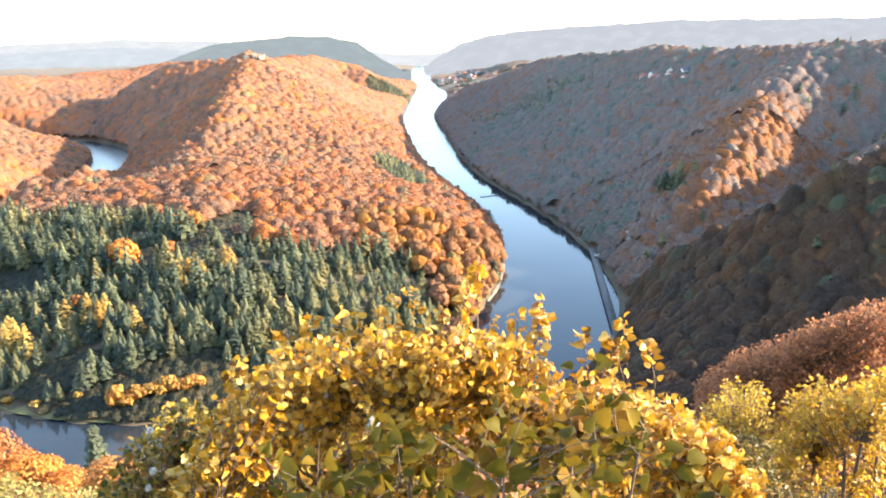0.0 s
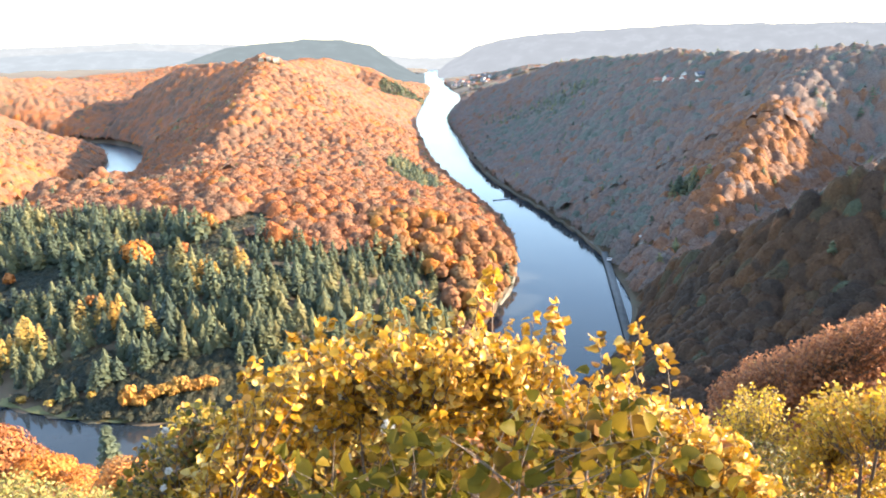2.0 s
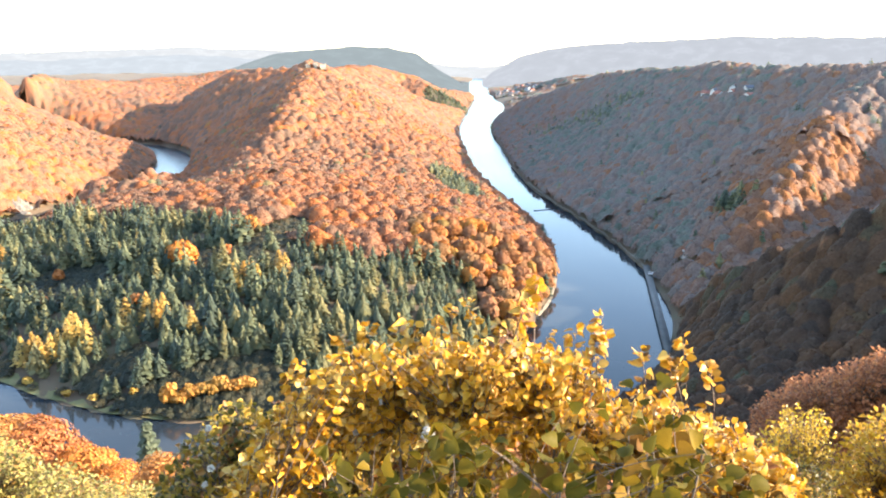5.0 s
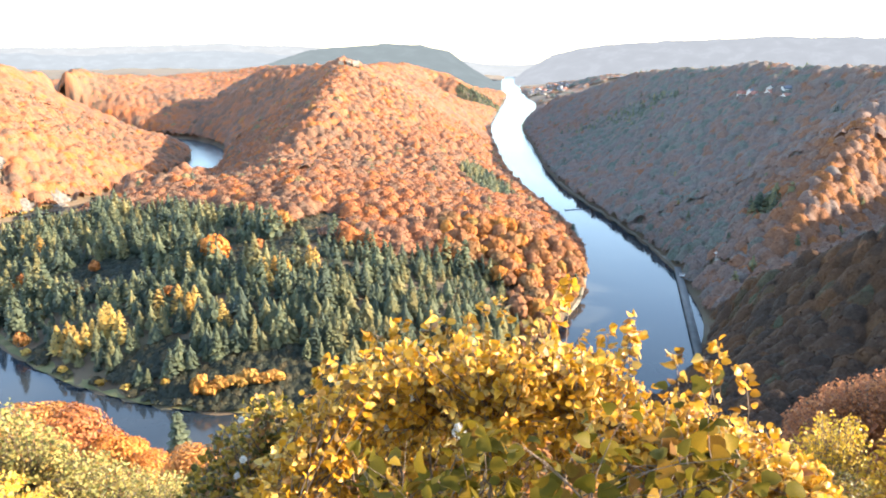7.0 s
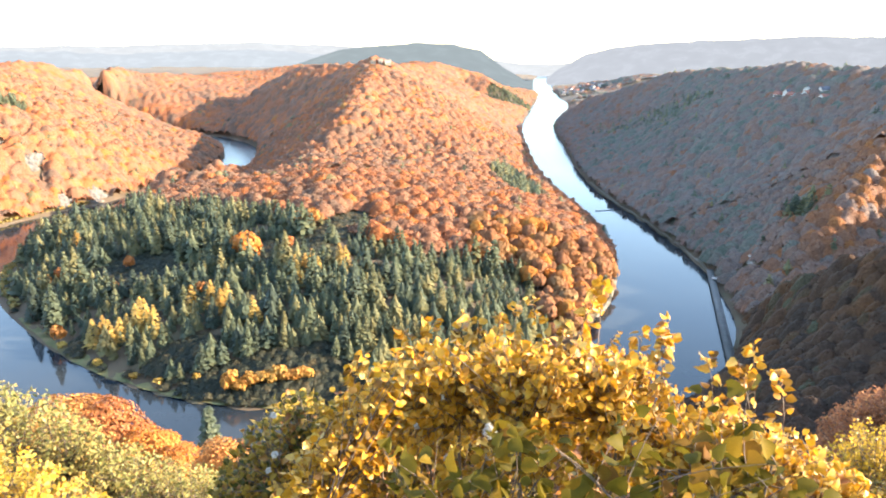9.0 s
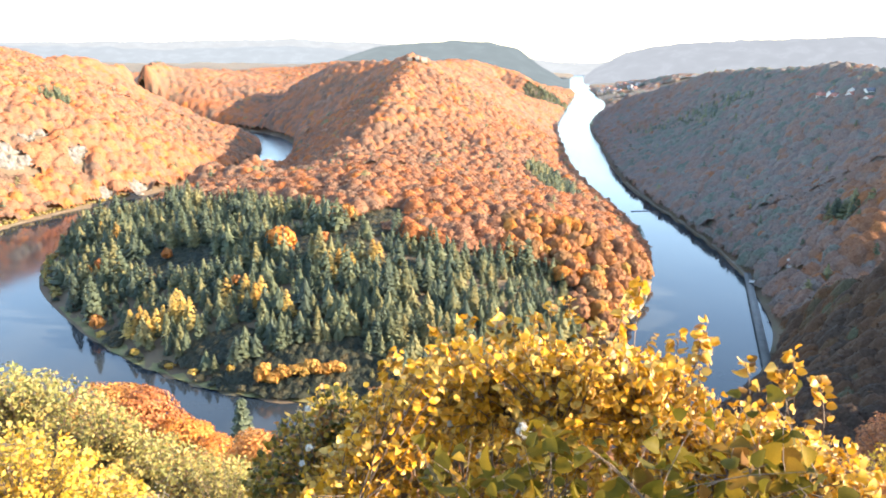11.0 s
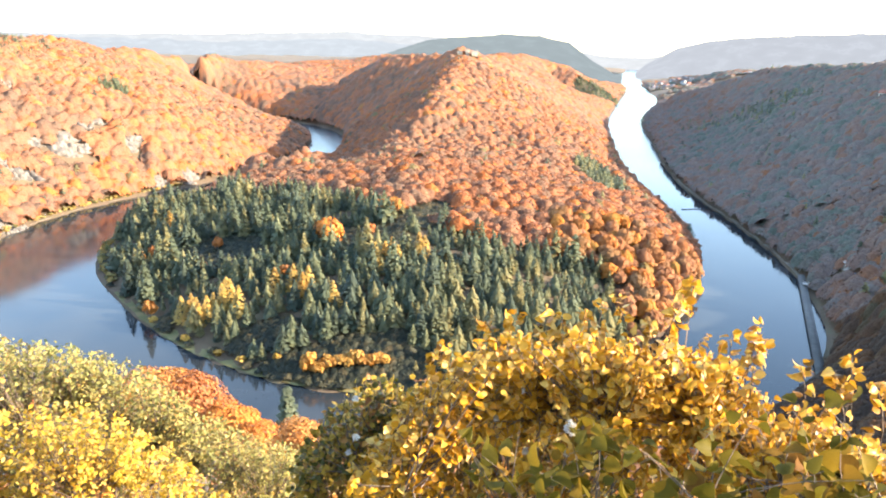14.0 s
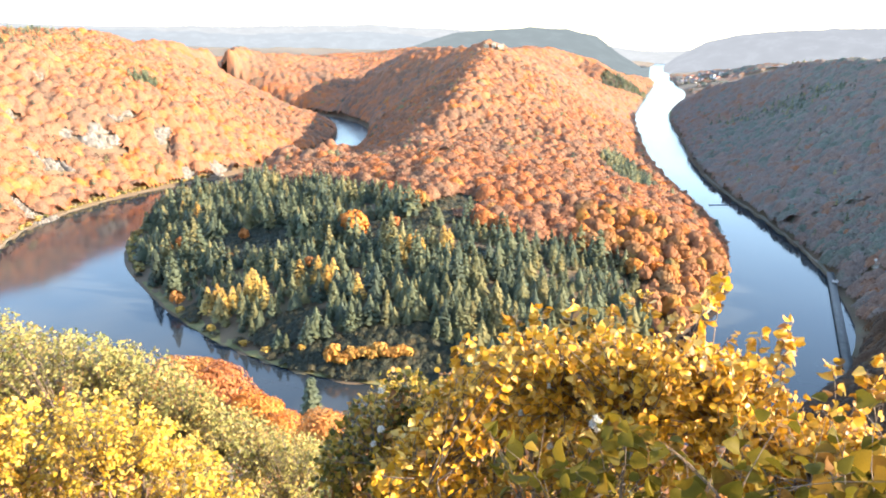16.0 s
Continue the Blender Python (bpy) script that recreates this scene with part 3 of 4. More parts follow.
def plant():
    rust = "dense beech wood in rust and orange autumn leaf"
    # Crowns along the sunlit spur shift to orange, its sunlight put into the hue.
    spur = lambda x, y: 0.38 * np.exp(-(along(x, y, CRESTS[6][1])[0] / 55) ** 2) - 0.08
    bend = lambda p: p[:, 0] < np.interp(p[:, 1], [400, 620, 760, 1070, 1350, 1720, 2230, 2750, 3250, 4300], [250, 265, 281, 306, 360, 440, 605, 735, 840, 1130])
    canopy("oak_wood", 130, 560, 24, 50, 0.13, 0.9, 6.8, 10, OAKS_SHADED, lambda p: beech_ground(p) & oak_ground(p), "half-bare brown oak wood on a steep spur, darkened for shade", 71, 22000, 0.8)
    canopy("mixed_wood", 430, 800, 22, 50, 0.115, 1.35, 7.2, 11, MIXED_HAZED, lambda p: beech_ground(p) & ~oak_ground(p) & ~bend(p), "shaded mixed wood of brown beeches and firs, greyed for haze", 74, 14000, 1.25, shift=spur, spread=0.17)
    canopy("mixed_wood", 768, 2300, 10, 50, 0.125, 3.8, 8.6, 12, MIXED_HAZED, lambda p: beech_ground(p) & ~bend(p), "shaded mixed wood of brown beeches and firs, greyed for haze", 75, 14000, 1.7, shift=lambda x, y: 0 * x - 0.05, spread=0.17)
    canopy("mixed_wood", 2290, 3400, 13, 24, 0.1, 6.0, 12.0, 9, MIXED_HAZED, lambda p: beech_ground(p) & ~bend(p) & (fbm(p[:, 0], p[:, 1], 90, 88) < -0.05), "hazy mixed wood round the far village", 76, 0)
    canopy("beech_wood", 360, 800, -36, 30, 0.108, 1.35, 8.6, 12.5, CANOPY, lambda p: beech_ground(p) & ~oak_ground(p) & bend(p), rust, 72, 60000, 1.2)
    canopy("beech_wood", 768, 1350, -36, 24, 0.108, 2.3, 8.6, 12.5, CANOPY, lambda p: beech_ground(p) & bend(p), rust, 72, 60000, 1.6)
    canopy("beech_wood", 1315, 2800, -36, 20, 0.12, 6.0, 9.5, 12, CANOPY, lambda p: beech_ground(p) & bend(p), rust, 73, 0, lump=1.7)
    for r0, r1, step, fi in ((130, 760, 8.2, FIR_A), (760, 1350, 7.0, FIR_B), (1350, 2800, 12.4, FIR_B)):
        p = sites(r0, r1, step)
        share = fir_share(p)
        clearing = gap(p) | bare_rock(p)
        p, share = p[~clearing], share[~clearing]
        thick = RNG.rand(len(p)) < np.where(share > 0.9, 1.0, 0.94)
        p, share = p[thick], share[thick]
        is_fir = RNG.rand(len(p)) < share
        b, q = p[~is_fir], p[is_fir]
        if r0 < 200:
            more = sites(330, 830, 6.3)
            other = q[q[:, 0] >= 150]
            q = more[(fir_share(more) > 0.9) & (more[:, 0] < 150)]
            q = q[~gap(q) & (RNG.rand(len(q)) < 0.86) & (river_side(q[:, 0], q[:, 1]) > 13)]
            q = np.concatenate([q, other])
            bearing, dist = np.degrees(np.arctan2(q[:, 0], q[:, 1])), np.hypot(q[:, 0], q[:, 1])
            q = q[~((bearing > -13) & (bearing < -1) & (dist < 404))]
            one = (q[:, 1] < 440) & (np.abs(q[:, 0]) < 250) & (q[:, 1] > 380)
            single_trees(q[one][:280], "fir", RNG, "firs on the river bend", "slender dark green fir on the river bend")
            q = np.concatenate([q[~one], q[one][280:]])
            near = on_point(b)
            single_trees(b[near][:280], "beech", RNG, "beeches on the river point", "round-crowned beech in rusty orange autumn leaf")
            b = np.concatenate([b[~near], b[near][280:]])
        under = (np.hypot(b[:, 0], b[:, 1]) < 330) & (b[:, 0] < 0.55 * b[:, 1]) & (b[:, 1] < 335)
        spare = on_point(b) | under
        if r0 < 200:
            b = b[spare]
            w = step * (1.2 + 0.55 * RNG.rand(len(b)))
            forest("beech_wood", CROWN_A, b, w, np.maximum(9, w) * (1.05 + 0.3 * RNG.rand(len(b))), BEECH, RNG, "dense beech wood in rust and orange autumn leaf")
        hh = np.where(q[:, 1] < 520, 8 + 9 * RNG.rand(len(q)) ** 1.6, 9 + 10 * RNG.rand(len(q)) ** 1.6) * (1.05 + 0.95 * fbm(q[:, 0], q[:, 1], 34, 41))
        far = (np.hypot(q[:, 0], q[:, 1]) > 760) | (q[:, 0] > 150)
        hh = np.maximum(hh, 5)
        hh = np.where(far, 12 + 6 * RNG.rand(len(q)), hh)
        if len(q):
            forest("fir_wood", fi, q, (2.5 + hh * 0.95) * (0.85 + 0.5 * RNG.rand(len(q))) * np.where(far, 1.25, 1.0), hh, FIR, RNG, "dark green fir wood standing close together")

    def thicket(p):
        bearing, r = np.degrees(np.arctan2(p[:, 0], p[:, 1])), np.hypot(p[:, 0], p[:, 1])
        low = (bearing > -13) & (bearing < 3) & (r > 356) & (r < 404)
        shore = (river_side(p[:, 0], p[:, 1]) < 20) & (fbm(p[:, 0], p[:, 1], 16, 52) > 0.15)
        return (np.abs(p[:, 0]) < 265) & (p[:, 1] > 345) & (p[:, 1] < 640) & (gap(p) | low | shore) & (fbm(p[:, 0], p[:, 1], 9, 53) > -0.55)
    canopy("scrub", 345, 660, -32, 16, 0.13, 0.8, 3.2, 3.4, SCRUB_SHADED, thicket, "low brown and olive scrub between the firs, darkened for shade", 77, 16000, 0.7, lump=1.0)
    bank = sites(470, 1000, 4.0)
    off = river_side(bank[:, 0], bank[:, 1])
    bank = bank[(bank[:, 0] < -225) & (bank[:, 1] > 470) & (bank[:, 1] < 905) & (off > 5) & (off < 10)]
    forest("bank_bushes", CROWN_C, bank, 4 + 3 * RNG.rand(len(bank)), 3 + 3 * RNG.rand(len(bank)), BANK, RNG, "yellow and olive bushes along the towpath", "bushes")


BANK = leafy("bank_leaves", [(0.0, (0.13, 0.12, 0.04)), (0.4, (0.26, 0.20, 0.06)), (0.8, (0.36, 0.23, 0.06)), (1.0, (0.17, 0.18, 0.07))], grain=0.6)
# Near-black scrub leaves, the shade of the taller firs put into their colour.
SCRUB_SHADED = leafy("shaded_scrub_leaves", [(0.0, (0.022, 0.026, 0.014)), (0.45, (0.036, 0.036, 0.018)), (0.8, (0.055, 0.045, 0.02)), (1.0, (0.10, 0.07, 0.026))], grain=1.2, own=True, bump=1.0)
plant()


def lone_tree(name, at, high, wide, mat, label, rng, n=260, size=0.13, deep=None):
    x, y = at
    while float(river_side(np.array(x), np.array(y))) < 5:
        x, y = x * 1.01, y * 1.01
    z = float(land(x, y))
    ob = thing(name, (x, y, z), label, "tree")
    cv, cf, way = crown(rng, n, size)
    deep = deep or high * 0.95
    part("crown", mesh_of("crown", cv * [wide, wide, deep] + [0, 0, high * 0.95 - deep], cf, mat, tint=np.full(len(cv), rng.rand()), swell=way), ob)
    part("trunk", mesh_of("trunk", *trunk_mesh(rng, high * 0.8, 0.02 * high, 7), BARK, smooth=True), ob)
    return ob


ORANGE = leafy("maple_leaves", [(0.0, (0.46, 0.155, 0.025)), (0.5, (0.52, 0.20, 0.035)), (1.0, (0.48, 0.165, 0.025))], grain=0.6)
HORNBEAM = leafy("hornbeam_leaves", [(0.0, (0.42, 0.20, 0.04)), (0.5, (0.48, 0.27, 0.06)), (1.0, (0.40, 0.17, 0.03))], grain=0.6)
RED = leafy("red_leaves", [(0.0, (0.32, 0.11, 0.03)), (0.5, (0.40, 0.155, 0.036)), (1.0, (0.44, 0.20, 0.045))], grain=0.8)
GOLD = leafy("birch_leaves", [(0.0, (0.40, 0.25, 0.05)), (0.5, (0.46, 0.30, 0.06)), (1.0, (0.38, 0.22, 0.04))], grain=0.8)
TR = np.random.RandomState(11)
# small rusty trees in the fir wood: x, y, height
RUSTY = [(-176, 470, 13), (-153, 514, 10), (-213, 557, 14), (-205, 566, 12), (-153, 553, 12), (-90, 477, 11), (-23, 574, 15), (-39, 525, 12)]


def polar(az, r):
    return math.sin(radians(az)) * r, math.cos(radians(az)) * r


def conifer(name, at, high, wide, mat, label, tiers=12, arms=10, spread=1.3, loose=0.8):
    x, y = at
    ob = thing(name, (x, y, float(land(x, y))), label, "tree")
    v, f = needle_cone(TR, tiers * arms * 2, 0.085)
    part("crown", mesh_of("crown", v * [high * wide, high * wide, high], f, mat, tint=np.full(len(v), TR.rand())), ob)
    part("trunk", mesh_of("trunk", *trunk_mesh(TR, high, 0.014 * high, 0), BARK, smooth=True), ob)
    return ob


lone_tree("maple_tree", (-67, 520), 24, 22, ORANGE, "glowing orange maple standing among dark firs", TR, 700, 0.085)
lone_tree("maple_tree", (140, 498), 15, 14, ORANGE, "flaming orange maple near the shore of the river point", TR)
lone_tree("maple_tree", (158, 514), 15, 13, RED, "flaming orange maple near the shore of the river point", TR)
for px, py, hi in RUSTY:
    lone_tree("rowan_tree", (px, py), hi, hi * 0.75, RED, "small rust-red rowan among dark firs", TR, 220, 0.13)
lone_tree("maple_tree", (-34, 565), 17, 13, ORANGE, "glowing orange maple standing among dark firs", TR)
# golden larches among the firs, and the orange row at the clearing
for az, r in ((-17.7, 480), (-16.2, 462), (-17.0, 470), (-10.2, 463), (-9.4, 457), (-8.0, 446), (-3.4, 475), (-2.7, 473), (-0.8, 482), (-0.1, 478), (-19.1, 661), (-18.6, 651), (-14.1, 467), (-15.2, 476)):
    for k in range(2):
        conifer("larch_tree", polar(az + 0.5 * TR.normal(), r + 6 * TR.normal()), 15 + 5 * TR.rand(), 1.7, LARCH, "golden yellow larch among dark firs")
for k in range(19):
    lone_tree("hornbeam_tree", polar(-9.4 + 0.34 * k, 384 - 0.25 * k + 4 * TR.rand()), (13 if k < 2 else 7.5) + 2.5 * TR.rand(), 7.5, HORNBEAM, "low orange hornbeam in a row by the clearing", TR, 210, 0.13)
for az, r in ((-16.0, 420), (-14.3, 412), (-18.3, 440), (-11.6, 402), (-20.4, 462)):
    lone_tree("willow_bush", polar(az, r), 5.5, 6, GOLD, "small yellow willow bush on the river bank", TR, 90, 0.2)
# trees on the slope under the lookout
for az, r, drop, wide, mat, words, n, size in ((-21.2, 72, 0.424, 9.5, RED, "red and orange oak below the lookout", 8000, 0.024), (-18.2, 70, 0.440, 8.5, RED, "red and orange oak below the lookout", 7000, 0.025),
                                               (-15.6, 66, 0.490, 6, ORANGE, "golden orange oak below the lookout", 6000, 0.028), (-13.4, 62, 0.526, 4, ORANGE, "golden orange oak below the lookout", 4000, 0.03),
                                               (-10.4, 52, 0.522, 4.2, RED, "small rust-red oak below the lookout", 5000, 0.03)):
    lone_tree("red_oak", polar(az, r), float(180 - r * drop - land(*polar(az, r))) / 0.945, wide, mat, words, TR, n, size, wide * 0.9)


def lone_fir(az, r, drop, wide=1.0):
    x, y = polar(az, r)
    z = float(land(x, y))
    high = 180 - drop * r - z
    ob = thing("fir_tree", (x, y, z), "single blue-green fir on the steep slope", "tree")
    v, f = needle_cone(TR, 2600, 0.045)
    part("crown", mesh_of("crown", v * [high * wide, high * wide, high], f, FIR, tint=np.full(len(v), 0.25)), ob)
    part("trunk", mesh_of("trunk", *trunk_mesh(TR, high, 0.25, 0), BARK, smooth=True), ob)


lone_fir(-11.0, 88, 0.466)
# tall old firs along the upper edge of the fir wood
for az, r in ((-12.7, 588), (-13.5, 587), (-11.8, 576), (-14.3, 603), (-9.1, 543), (-8.5, 543), (-5.1, 487), (-4.5, 483), (-17.0, 614), (-17.5, 608), (-16.6, 606), (1.2, 431), (2.0, 433), (0.5, 428), (-19.0, 581), (-20.9, 569), (-19.7, 555), (-21.8, 552), (-20.7, 521), (-15.1, 600), (-10.8, 561)):
    conifer("fir_tree", polar(az, r), 25 + 9 * TR.rand(), 1.15, FIR, "tall old fir with loose drooping branches", 19, 12)
for k in range(15):
    conifer("fir_tree", polar(-0.3 + 0.55 * k, 393 + 12 * TR.rand()), 20 + 6 * TR.rand(), 1.2, FIR, "tall old fir with loose drooping branches", 15, 11)

# ---- shrubs at the lookout ----
HAZEL = leafy("hazel_leaves", [(0.0, (0.085, 0.043, 0.005)), (0.22, (0.21, 0.094, 0.007)), (0.45, (0.385, 0.178, 0.010)), (0.7, (0.48, 0.245, 0.017)),
                               (0.92, (0.49, 0.325, 0.085)), (1.0, (0.20, 0.068, 0.018))], rough=0.4, through_share=0.3, grain=30, island=0.0, gloss=0.25)
# Olive alder leaves; the shade at the lookout edge is put into their darker tone.
OLIVE_SHADED = leafy("shaded_olive_leaves", [(0.0, (0.06, 0.047, 0.005)), (0.5, (0.095, 0.07, 0.007)), (0.8, (0.15, 0.092, 0.008)), (1.0, (0.115, 0.05, 0.01))],
              rough=0.6, through_share=0.35, grain=25, island=0.0, gloss=0.08)
DOGWOOD = leafy("dogwood_leaves", [(0.0, (0.045, 0.045, 0.007)), (0.3, (0.09, 0.072, 0.010)), (0.55, (0.18, 0.115, 0.014)), (0.85, (0.34, 0.22, 0.03)), (1.0, (0.23, 0.09, 0.026))],
                rough=0.5, through_share=0.33, grain=25, island=0.0, gloss=0.25)
LIME = leafy("pale_leaves", [(0.0, (0.105, 0.115, 0.032)), (0.35, (0.19, 0.178, 0.052)), (0.7, (0.29, 0.225, 0.065)), (1.0, (0.37, 0.20, 0.045))],
             rough=0.5, through_share=0.3, grain=20, island=0.0, gloss=0.2)
YELLOW = leafy("yellow_leaves", [(0.0, (0.38, 0.215, 0.018)), (0.5, (0.48, 0.315, 0.026)), (0.8, (0.50, 0.35, 0.07)), (1.0, (0.44, 0.205, 0.014))],
               rough=0.45, through_share=0.42, grain=20, island=0.0, gloss=0.3)
PINK = leafy("brown_beech_leaves", [(0.0, (0.20, 0.085, 0.045)), (0.5, (0.34, 0.145, 0.07)), (1.0, (0.43, 0.19, 0.07))],
             rough=0.6, through_share=0.35, grain=20, island=0.0, gloss=0.08)
TWIG = surface("twig_bark", [(0.3, (0.05, 0.032, 0.022)), (0.7, (0.15, 0.10, 0.065))], 40, 0.8, 0.4)

LEAF_V = np.array([(0, 0, 0), (0, 0.33, -0.05), (0, 0.68, -0.09), (0, 0.96, -0.22), (-0.35, 0.15, 0.13), (-0.46, 0.5, 0.07), (-0.27, 0.83, -0.09),
                   (0.33, 0.17, 0.09), (0.44, 0.54, 0.13), (0.22, 0.85, -0.03)])
LEAF_Q = np.array([(4, 1, 2, 5), (1, 7, 8, 2), (5, 2, 3, 6), (2, 8, 9, 3)])
LEAF_T = np.array([(0, 1, 4), (0, 7, 1)])
SMALL_V = np.array([(0, 0, 0), (-0.3, 0.45, 0.06), (0, 1.0, -0.08), (0.3, 0.45, 0.06)])
SMALL_F = np.array([(0, 3, 2, 1)])


def leaf_axes(axis, normal):
    a = unit(axis)
    n = unit(normal - a * (a * normal).sum(-1, keepdims=True))
    return np.cross(a, n), a, n


def leaves_mesh(name, at, axis, normal, size, tint, mat, small=False):
    b, a, n = leaf_axes(axis, normal)
    tv = SMALL_V if small else LEAF_V
    curl = (np.sin(np.arange(len(at)) * 12.9898) * 2.4 + 1.4)[:, None, None]
    v = at[:, None] + size[:, None, None] * (tv[None, :, 0:1] * b[:, None] + tv[None, :, 1:2] * a[:, None] + tv[None, :, 2:3] * curl * n[:, None])
    off = (np.arange(len(at)) * len(tv))[:, None, None]
    faces = [(f[None] + off).reshape(-1, f.shape[1]) for f in ([SMALL_F] if small else [LEAF_Q, LEAF_T])]
    return mesh_of(name, v.reshape(-1, 3), faces, mat, tint=np.repeat(tint, len(tv)))


def eye_point(az, el, r):
    """A place r metres out from the lookout, at that bearing and height angle."""
    az, el = np.radians(az), np.radians(el)
    return np.stack([np.sin(az) * r, np.cos(az) * r, EYE[2] + np.tan(el) * r], -1)


def shrub(name, label, outline, depth, reach, sprigs, per, size, mat, rng, singles=0, small=False, extra=(), stems=8, fall=1.6, tints=(0, 1), lit=0.55):
    """A shrub as wide as its outline (bearing, height angle of the top): stems, twigs and leaves along them."""
    oa, oe = [o[0] for o in outline], [o[1] for o in outline]
    base_az = np.linspace(oa[0] * 0.9 + oa[-1] * 0.1, oa[0] * 0.1 + oa[-1] * 0.9, stems)
    root = eye_point(np.mean(base_az), -30, depth)
    root[2] = float(land(root[0], root[1]))
    ob = thing(name, tuple(root), label, "shrub")
    tops = []
    for a in base_az:
        r = depth + (rng.rand() - 0.5) * reach
        t = eye_point(a, np.interp(a, oa, oe) - 4 - 3 * rng.rand(), r)
        g = eye_point(a * 0.75 + np.mean(base_az) * 0.25, -30, r + 0.1)
        g[2] = float(land(g[0], g[1])) - 0.05
        m = (t + g) / 2 + rng.normal(size=3) * 0.06 * depth / 4
        q = np.array([g, (g + m) / 2 + rng.normal(size=3) * 0.02, m, (m + t) / 2, t])
        v, f = tube(q - root, np.linspace(0.022, 0.007, 5) * depth / 4, 5)
        part("stem", mesh_of("stem", v, f, TWIG, smooth=True), ob)
        tops.append((m, t))
    joints = np.concatenate([np.array([m + (t - m) * k for k in (0, 0.35, 0.7, 1)]) for m, t in tops])
    at, ax, nm, sz, tn, twigs = [], [], [], [], [], []
    spots = [(a, e, depth - 0.1 * reach, 0) for a, e in extra]
    for k in range(sprigs):
        a = oa[0] + (oa[-1] - oa[0]) * rng.rand()
        spots.append((a, np.interp(a, oa, oe) - fall * abs(rng.normal()) * 3.2 - 0.2, depth + (rng.rand() - 0.5) * 2 * reach * 0.5, 1))
    for a, e, r, usual in spots:
        tip = eye_point(a, e, r)
        j = joints[np.argmin(((joints - tip) ** 2 * [1, 1, 0.6]).sum(1) + rng.rand(len(joints)) * 0.05)]
        side = rng.normal(size=3) * [0.3, 0.3, 0.12]
        long = np.linalg.norm(tip - j)
        start = tip + (j - tip) * min(1, (0.55 + 0.3 * rng.rand()) / max(long, 0.01)) if long > 0.55 else j
        if not usual:
            start = tip + np.array([rng.normal() * 0.07, 0.05, -0.36])
        start = start - np.array([0, 0, 0.06]) + side * 0.15
        mid = (start + tip) / 2 + np.array([0, 0, 0.03]) + side * 0.1
        t = np.linspace(0, 1, 4)[:, None]
        curve = start * (1 - t) ** 2 + 2 * mid * t * (1 - t) + tip * t ** 2
        if long > 0.55:
            curve = np.concatenate([[j], curve])
        twigs.append(tube(curve - root, np.linspace(0.005, 0.0015, len(curve)) * min(depth / 4, 1.2), 3))
        n = per if usual else per + 8
        s = np.sort(rng.rand(n)) ** 0.6
        s[-1] = 1.0
        s = s if usual else 0.25 + 0.75 * s
        s = s[:, None]
        p = start * (1 - s) ** 2 + 2 * mid * s * (1 - s) + tip * s ** 2
        d = unit(tip - start)
        out = unit(np.cross(d, rng.normal(size=(n, 3)))) * 1.0 + d * 0.5 + [0, 0, -0.35]
        at.append(p + unit(out) * size * 0.25)
        ax.append(out)
        nm.append(rng.normal(size=(n, 3)) * 0.9 + [lit, -0.4, 0.5])
        sz.append(size * (0.6 + 0.6 * rng.rand(n)) * (1.0 if usual else 1.1))
        tn.append(np.clip(tints[0] + (tints[1] - tints[0]) * (rng.rand() * 0.45 + rng.rand(n) * 0.55), 0, 0.999))
    at, ax, nm, sz, tn = (np.concatenate(q) for q in (at, ax, nm, sz, tn))
    part("twig", mesh_of("twig", *merge(twigs), TWIG, smooth=True), ob, "thin brown twigs", "stuff")
    order = np.argsort(-sz * (1.0 / np.hypot(at[:, 0], at[:, 1])))
    one, rest = order[:singles], order[singles:]
    part("foliage", leaves_mesh("foliage", at[rest] - root, ax[rest], nm[rest], sz[rest], tn[rest], mat, small), ob, "", "stuff")
    if singles:
        z = np.zeros((1, 3))
        shapes = [leaves_mesh("leaf", z, np.array([[0, 1.0, 0]]), np.array([[0, 0, 1.0]]), np.ones(1), np.array([k / 8]), mat) for k in range(8)]
        b, a, n = leaf_axes(ax[one], nm[one])
        for k in range(len(one)):
            lf = part("leaf", shapes[int(tn[one[k]] * 8)], ob)
            m = Matrix((b[k], a[k], n[k])).transposed().to_4x4()
            lf.matrix_local = Matrix.Translation(at[one[k]] - root) @ m @ Matrix.Diagonal((sz[one[k]],) * 3 + (1,))
    return ob


SR = np.random.RandomState(21)
FLUFF = leafy("seedhead_fluff", [(0.0, (0.42, 0.38, 0.32)), (1.0, (0.55, 0.52, 0.46))], rough=0.9, through_share=0.4, grain=40, island=0.2, gloss=0.05)


def seedheads(ob, spots, rng):
    """Grey fluffy seedheads of a climber on the twigs of a shrub."""
    for az, el, r in spots:
        n = 90
        d = unit(rng.normal(size=(n, 3)))
        v, f = quads(d * 0.018 * (0.4 + 0.6 * rng.rand(n, 1)), unit(np.cross(d, rng.normal(size=(n, 3)))), 0.016, rng, 0.25)
        head = part("seedhead", mesh_of("seedhead", v, f, FLUFF), ob, "pale fluffy seedhead")
        head.location = Vector(eye_point(az, el, r)) - ob.location


